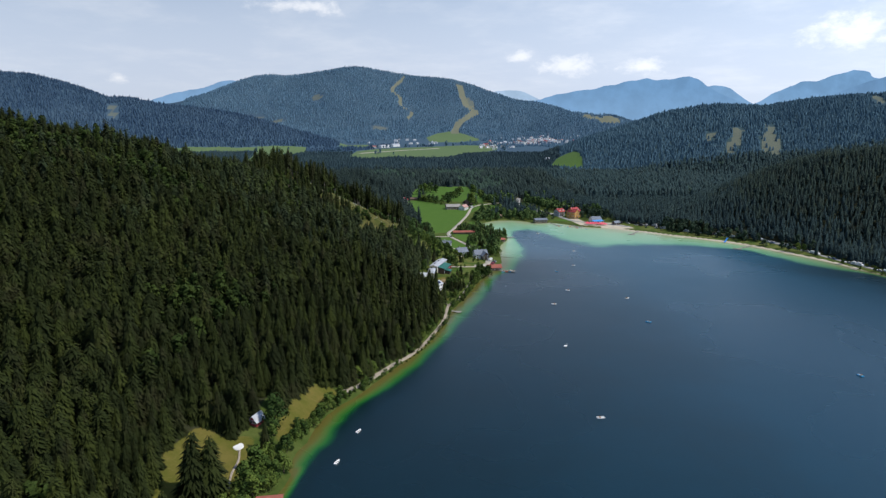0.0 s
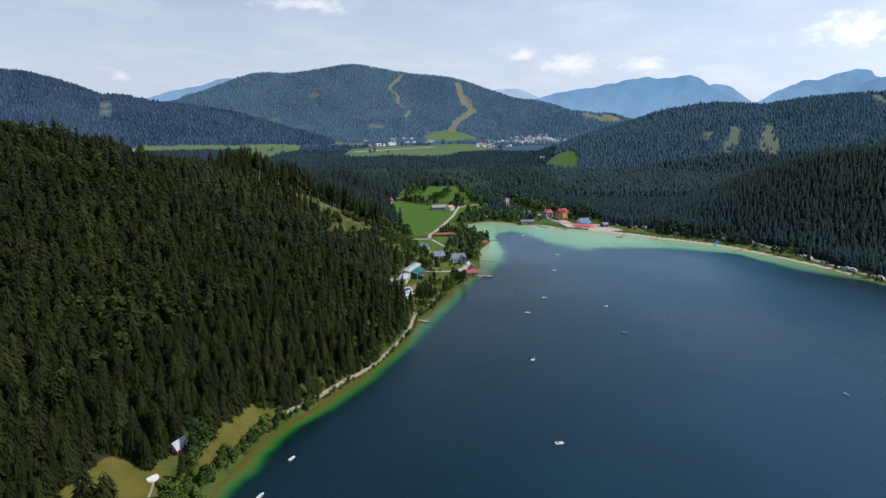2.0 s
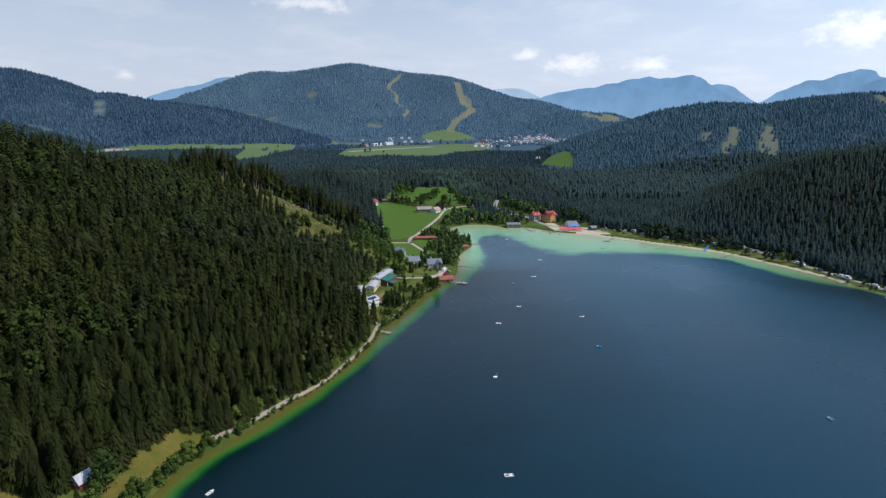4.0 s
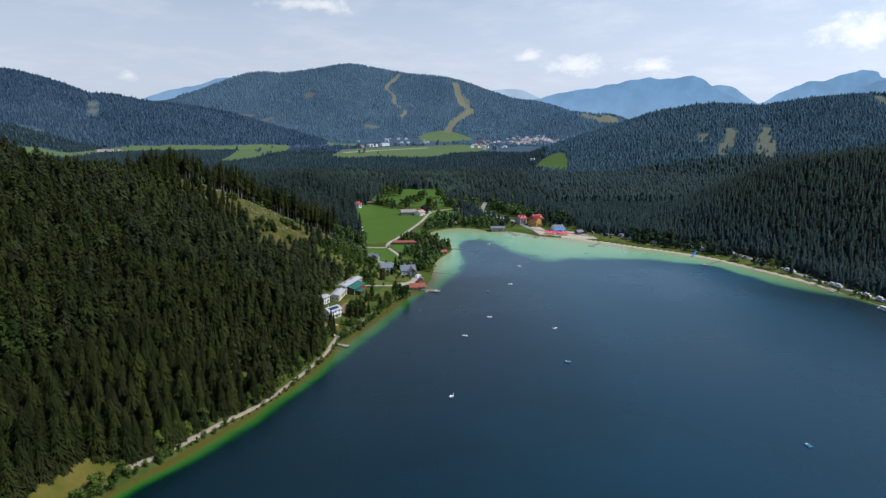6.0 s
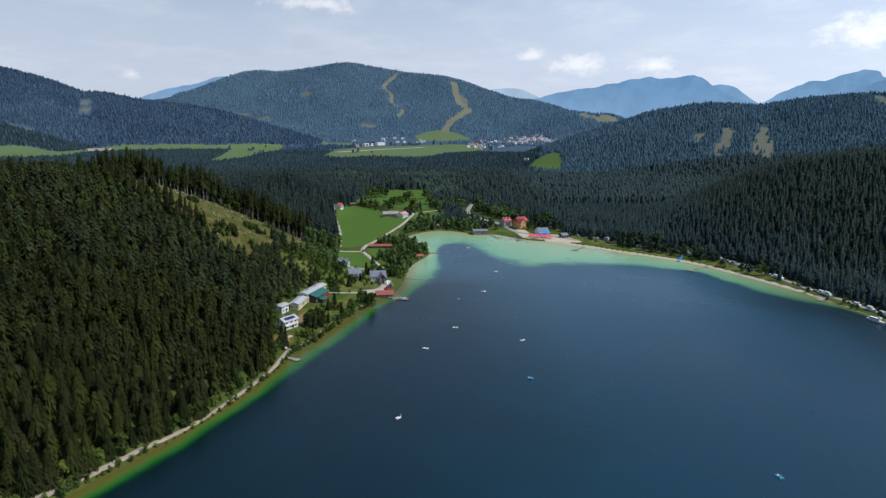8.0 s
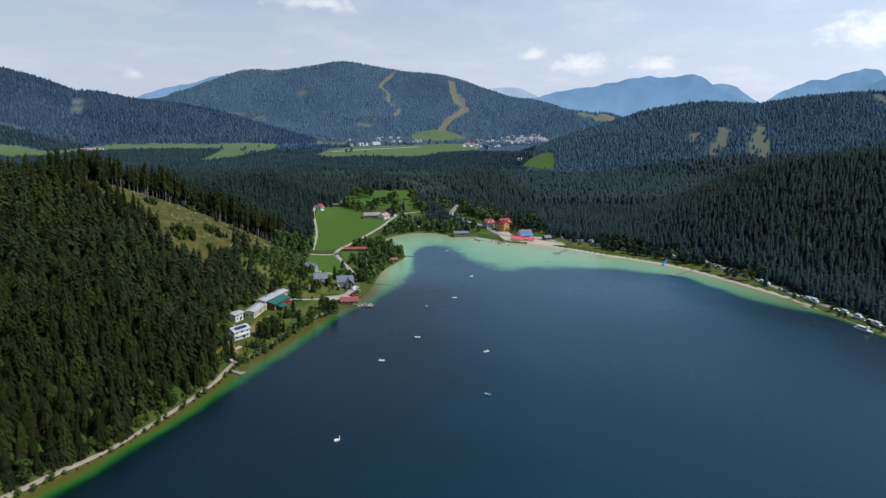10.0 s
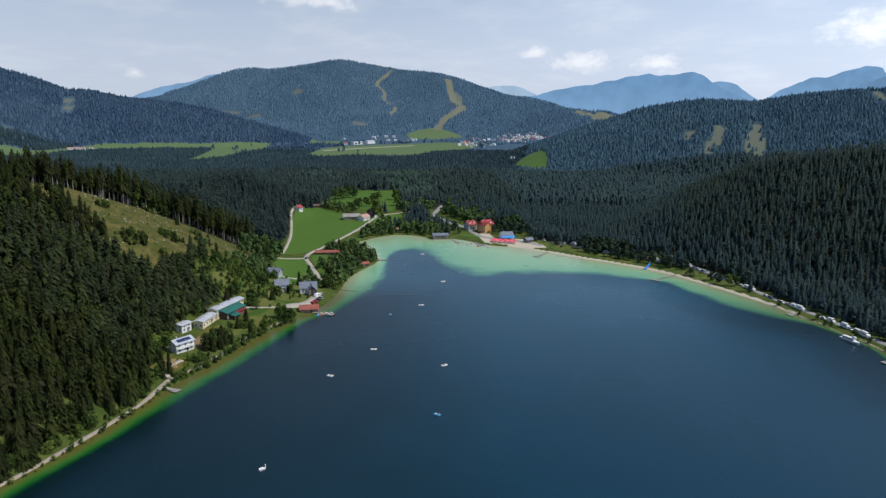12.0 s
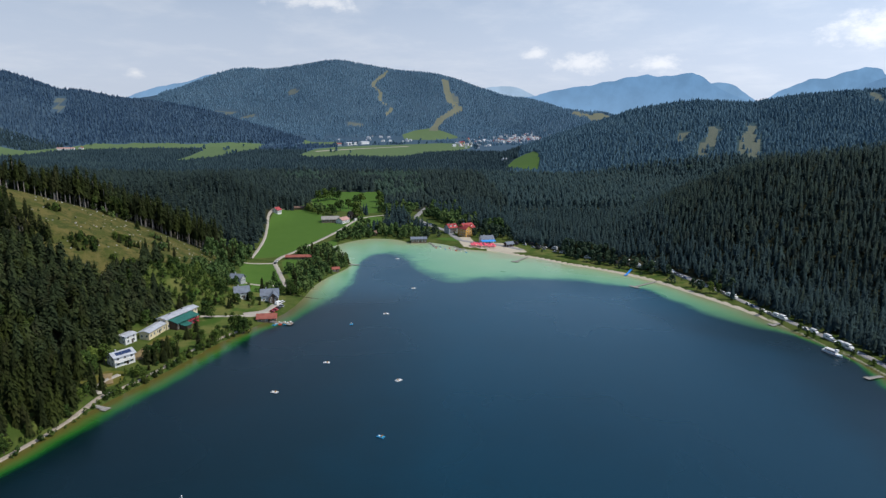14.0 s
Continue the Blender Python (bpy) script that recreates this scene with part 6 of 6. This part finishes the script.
# ---- vehicles ----


def car(x, y, turn, paint_, label, kind="car"):
    """A car, van or camper on four wheels."""
    l, w, h, nose, cab = {"car": (4.3, 1.8, 0.75, 1.0, 0.65), "van": (5.6, 2.1, 1.5, 0.8, 1.0), "camper": (6.6, 2.3, 2.0, 1.2, 0.9)}[kind]
    ob = thing(kind if kind != "van" else "van", x, y, float(height(x, y)) + 0.25, turn)
    bm = hull([[(a, s * w / 2 * k, z) for s, z in ((-1, 0.32), (1, 0.32), (1, top), (-1, top))] for a, k, top in ((-l / 2, 0.92, h * 0.9), (-l / 2 + 0.25, 1.0, h), (l / 2 - nose, 1.0, h), (l / 2 - 0.2, 0.97, h * 0.88), (l / 2, 0.88, h * 0.7))])
    part("body", bm, paint_, ob)
    x0, x1 = -l / 2 + 0.25, l / 2 - nose
    bm = hull([[(a, s * w / 2 * k, z) for s, z in ((-1, h - 0.02), (1, h - 0.02), (0.86, h + t), (-0.86, h + t))] for a, k, t in ((x0, 0.93, 0.05), (x0 + 0.35, 0.95, cab), (x1 - 0.7, 0.95, cab), (x1, 0.93, 0.05))])
    c = part("cabin", bm, M_GLASS if kind == "car" else paint_, ob)
    part("roof", block((x0 + x1 - 0.4) / 2, 0, h + cab - 0.02, (x1 - x0) - 1.1, w * 0.8, 0.06, 0, 0.02), paint_, ob)
    if kind != "car":
        for s in (-1, 1):
            part("window", block(0.4, s * w * 0.5, h * 0.72, l * 0.4, 0.05, 0.5), M_GLASS, ob)
    part("windscreen", block(x1 - 0.28, 0, h + 0.08, 0.3, w * 0.76, cab * 0.66), M_GLASS, ob)
    for s in (-1, 1):
        for q in (-0.31, 0.31):
            wheel = part("wheel", tube((q * l, s * w * 0.42, 0.32), (q * l, s * w * 0.5, 0.32), 0.32, 10), M_TYRE, ob)
            part("hubcap", tube((q * l, s * w * 0.5, 0.32), (q * l, s * (w * 0.5 + 0.02), 0.32), 0.18, 8), M_CHROME, wheel)
        part("headlight", block(l / 2 - 0.12, s * w * 0.33, h * 0.62, 0.12, 0.3, 0.14), M_GLASS, ob)
    return tagged(ob, label, kind if kind != "camper" else "camper van", "parked vehicles")


NAMES = ("white", "silver", "black", "red", "dark blue")
car(99, 566, 60, M_CAR[0], "white van parked on the gravel yard", "van")
car(101, 571, 70, M_CAR[0], "white car parked on the gravel yard")
for k, c in enumerate((3, 3, 2, 1)):
    car(98 + k * 1.2, 549 + k * 4.0, 150, M_CAR[c], NAMES[c] + " car parked beside the boathouse")
car(74, 692, 80, M_CAR[0], "white car on the gravel lane")
car(74, 684, 80, M_CAR[2], "black car on the gravel lane")
car(126, 909, 60, M_CAR[0], "white van on the farm lane", "van")
line = LANES["beach_road"][0]
lp = np.array(line)
seg = np.r_[0, np.cumsum(np.hypot(*np.diff(lp, axis=0).T))]
for k in range(34):
    q = 6 + k * 5.4 + prng.uniform(-0.8, 0.8)
    x, y = np.interp(q, seg, lp[:, 0]), np.interp(q, seg, lp[:, 1])
    x2, y2 = np.interp(q + 1, seg, lp[:, 0]), np.interp(q + 1, seg, lp[:, 1])
    a = math.atan2(y2 - y, x2 - x)
    if prng.random() < 0.22:
        continue
    kind = prng.choice(["car"] * 7 + ["van", "van", "camper"])
    c = prng.choice([0, 0, 0, 1, 1, 2, 4, 3])
    if kind != "car":
        c = 0
    car(x - math.sin(a) * -1.6, y + math.cos(a) * -1.6, math.degrees(a) + prng.uniform(-4, 4), M_CAR[c], NAMES[c] + " " + {"car": "car", "van": "van", "camper": "camper van"}[kind] + " parked along the lake road", kind)
for k in range(34):
    x, y = 302 + k * 2.9 + prng.uniform(-2, 2), 776 - k * 3.5 + 3 * math.sin(k)
    x, y = x - 3 + 6 * (k % 2), y - 2 + 5 * (k % 2)
    c = prng.choice([0, 0, 1, 2])
    car(x, y, 130 + prng.uniform(-20, 20), M_CAR[c], NAMES[c] + " " + ("camper van" if k % 3 == 0 else "car") + " on the camping meadow", "camper" if k % 3 == 0 else "car")
for k in range(10):
    c = prng.choice([0, 1, 2, 0, 4])
    car(206 + (k % 5) * 3.1, 886 - (k // 5) * 9 - (k % 5) * 1.5, 60, M_CAR[c], NAMES[c] + " car in the hotel car park")

# ---- stones in the clearing, gravel circle ----
bm = bmesh.new()
for k in range(240):
    x, y = prng.uniform(-85, 38), prng.uniform(505, 680)
    if bool(inside(CLEARCUT, np.array([x]), np.array([y]))[0]):
        r = prng.uniform(0.18, 0.62)
        bmesh.ops.create_icosphere(bm, subdivisions=1, radius=r, matrix=Matrix.Translation((x, y, float(height(x, y)) + r * 0.2)) @ Matrix.Rotation(k, 4, "Z") @ Matrix.Diagonal((1.3, 0.9, 0.7, 1)))
me = bpy.data.meshes.new("boulders")
bm.to_mesh(me)
bm.free()
me.materials.append(M_STONE)
tagged(new("boulders", me), "grey stones and stumps scattered over the grass clearing", "boulders", kind="stuff")
pad = thing("gravel_pad", -51, 233)
bm = bmesh.new()
bmesh.ops.create_cone(bm, cap_ends=True, segments=24, radius1=2.1, radius2=1.9, depth=0.5, matrix=Matrix.Diagonal((1.0, 1.2, 1, 1)))
part("surface", bm, M_WHITE, pad)
tagged(pad, "round white gravel turning place on dry grass", "gravel")

# ---- the far village ----
PROTO = []
for k, (wall, roof, l, w, h) in enumerate(((M_WHITE, M_RUST, 14, 10, 6), (M_WHITE, M_BROWN, 12, 10, 7), (M_CREAM, M_RED, 16, 11, 7), (M_WHITE, M_SLATE, 13, 11, 6), (M_WHITE, M_TIN, 20, 12, 8))):
    a = math.pi * 2 * k / 5
    PROTO.append(house("village_house", 560 + 120 * math.cos(a), 2860 + 60 * math.sin(a), 30 * k, l, w, h, 4.5, wall, roof, ("white house with a faded red roof in the village", "white house with a brown roof in the village", "cream house with a red roof in the village", "white house with a grey roof in the village", "long white building with a metal roof in the village")[k], "house", "village houses", windows=False, door=False, chimney=False))
count = 0
while count < 230:
    u, v = prng.gauss(0, 1), prng.gauss(0, 1)
    if count < 180:
        x, y = 690 + u * 120 + v * 20, 2940 + u * 60 + v * 95
    elif count < 214:
        x, y = 450 + u * 60, 2660 + v * 90 + u * 40
    else:
        x, y = 80 + u * 90, 2860 + v * 60
    if abs(u) > 2 or abs(v) > 2:
        continue
    size = prng.uniform(0.5, 0.78)
    copy_thing(prng.choice(PROTO + PROTO[1:2] + PROTO[3:] + PROTO[4:]), pose(x, y, float(height(x, y)), 0, 0, prng.uniform(0, 180)) @ Matrix.Scale(size, 4))
    count += 1
house("hangar", -15, 2600, 45, 50, 22, 8, 3, M_WHITE, M_TIN, "long white hangar beside the airstrip", "hangar", windows=False, chimney=False)
house("hangar", 30, 2660, 45, 40, 20, 9, 3, M_WHITE, M_TIN, "white hangar with a metal roof beside the airstrip", "hangar", windows=False, chimney=False)
house("hangar", -60, 2545, 45, 30, 16, 7, 3, M_GREY, M_RUST, "grey farm building with a red roof near the airstrip", "hangar", windows=False, chimney=False)
house("farm_house", -823, 2127, 15, 46, 14, 4.5, 2.5, M_WHITE, M_PINK, "long low farm building with a pale roof on the plain", "house", "farm on the plain", windows=False, chimney=False)
house("farm_house", -790, 2150, 100, 16, 10, 5, 3, M_WHITE, M_RUST, "white farmhouse with a faded red roof on the plain", "house", "farm on the plain", windows=False, chimney=False)
house("farm_house", 430, 1690, 30, 12, 9, 5, 3, M_WHITE, M_TIN, "white farm building beside a green meadow", "house", windows=False, chimney=False)
tower = thing("church_tower", 760, 3010)
part("shaft", block(0, 0, -2, 7, 7, 28), M_WHITE, tower)
part("spire", tube((0, 0, 26), (0, 0, 44), 4.6, 4, 0.02), M_SLATE, tower)
tagged(tower, "pale church tower with a dark spire in the village", "church tower")
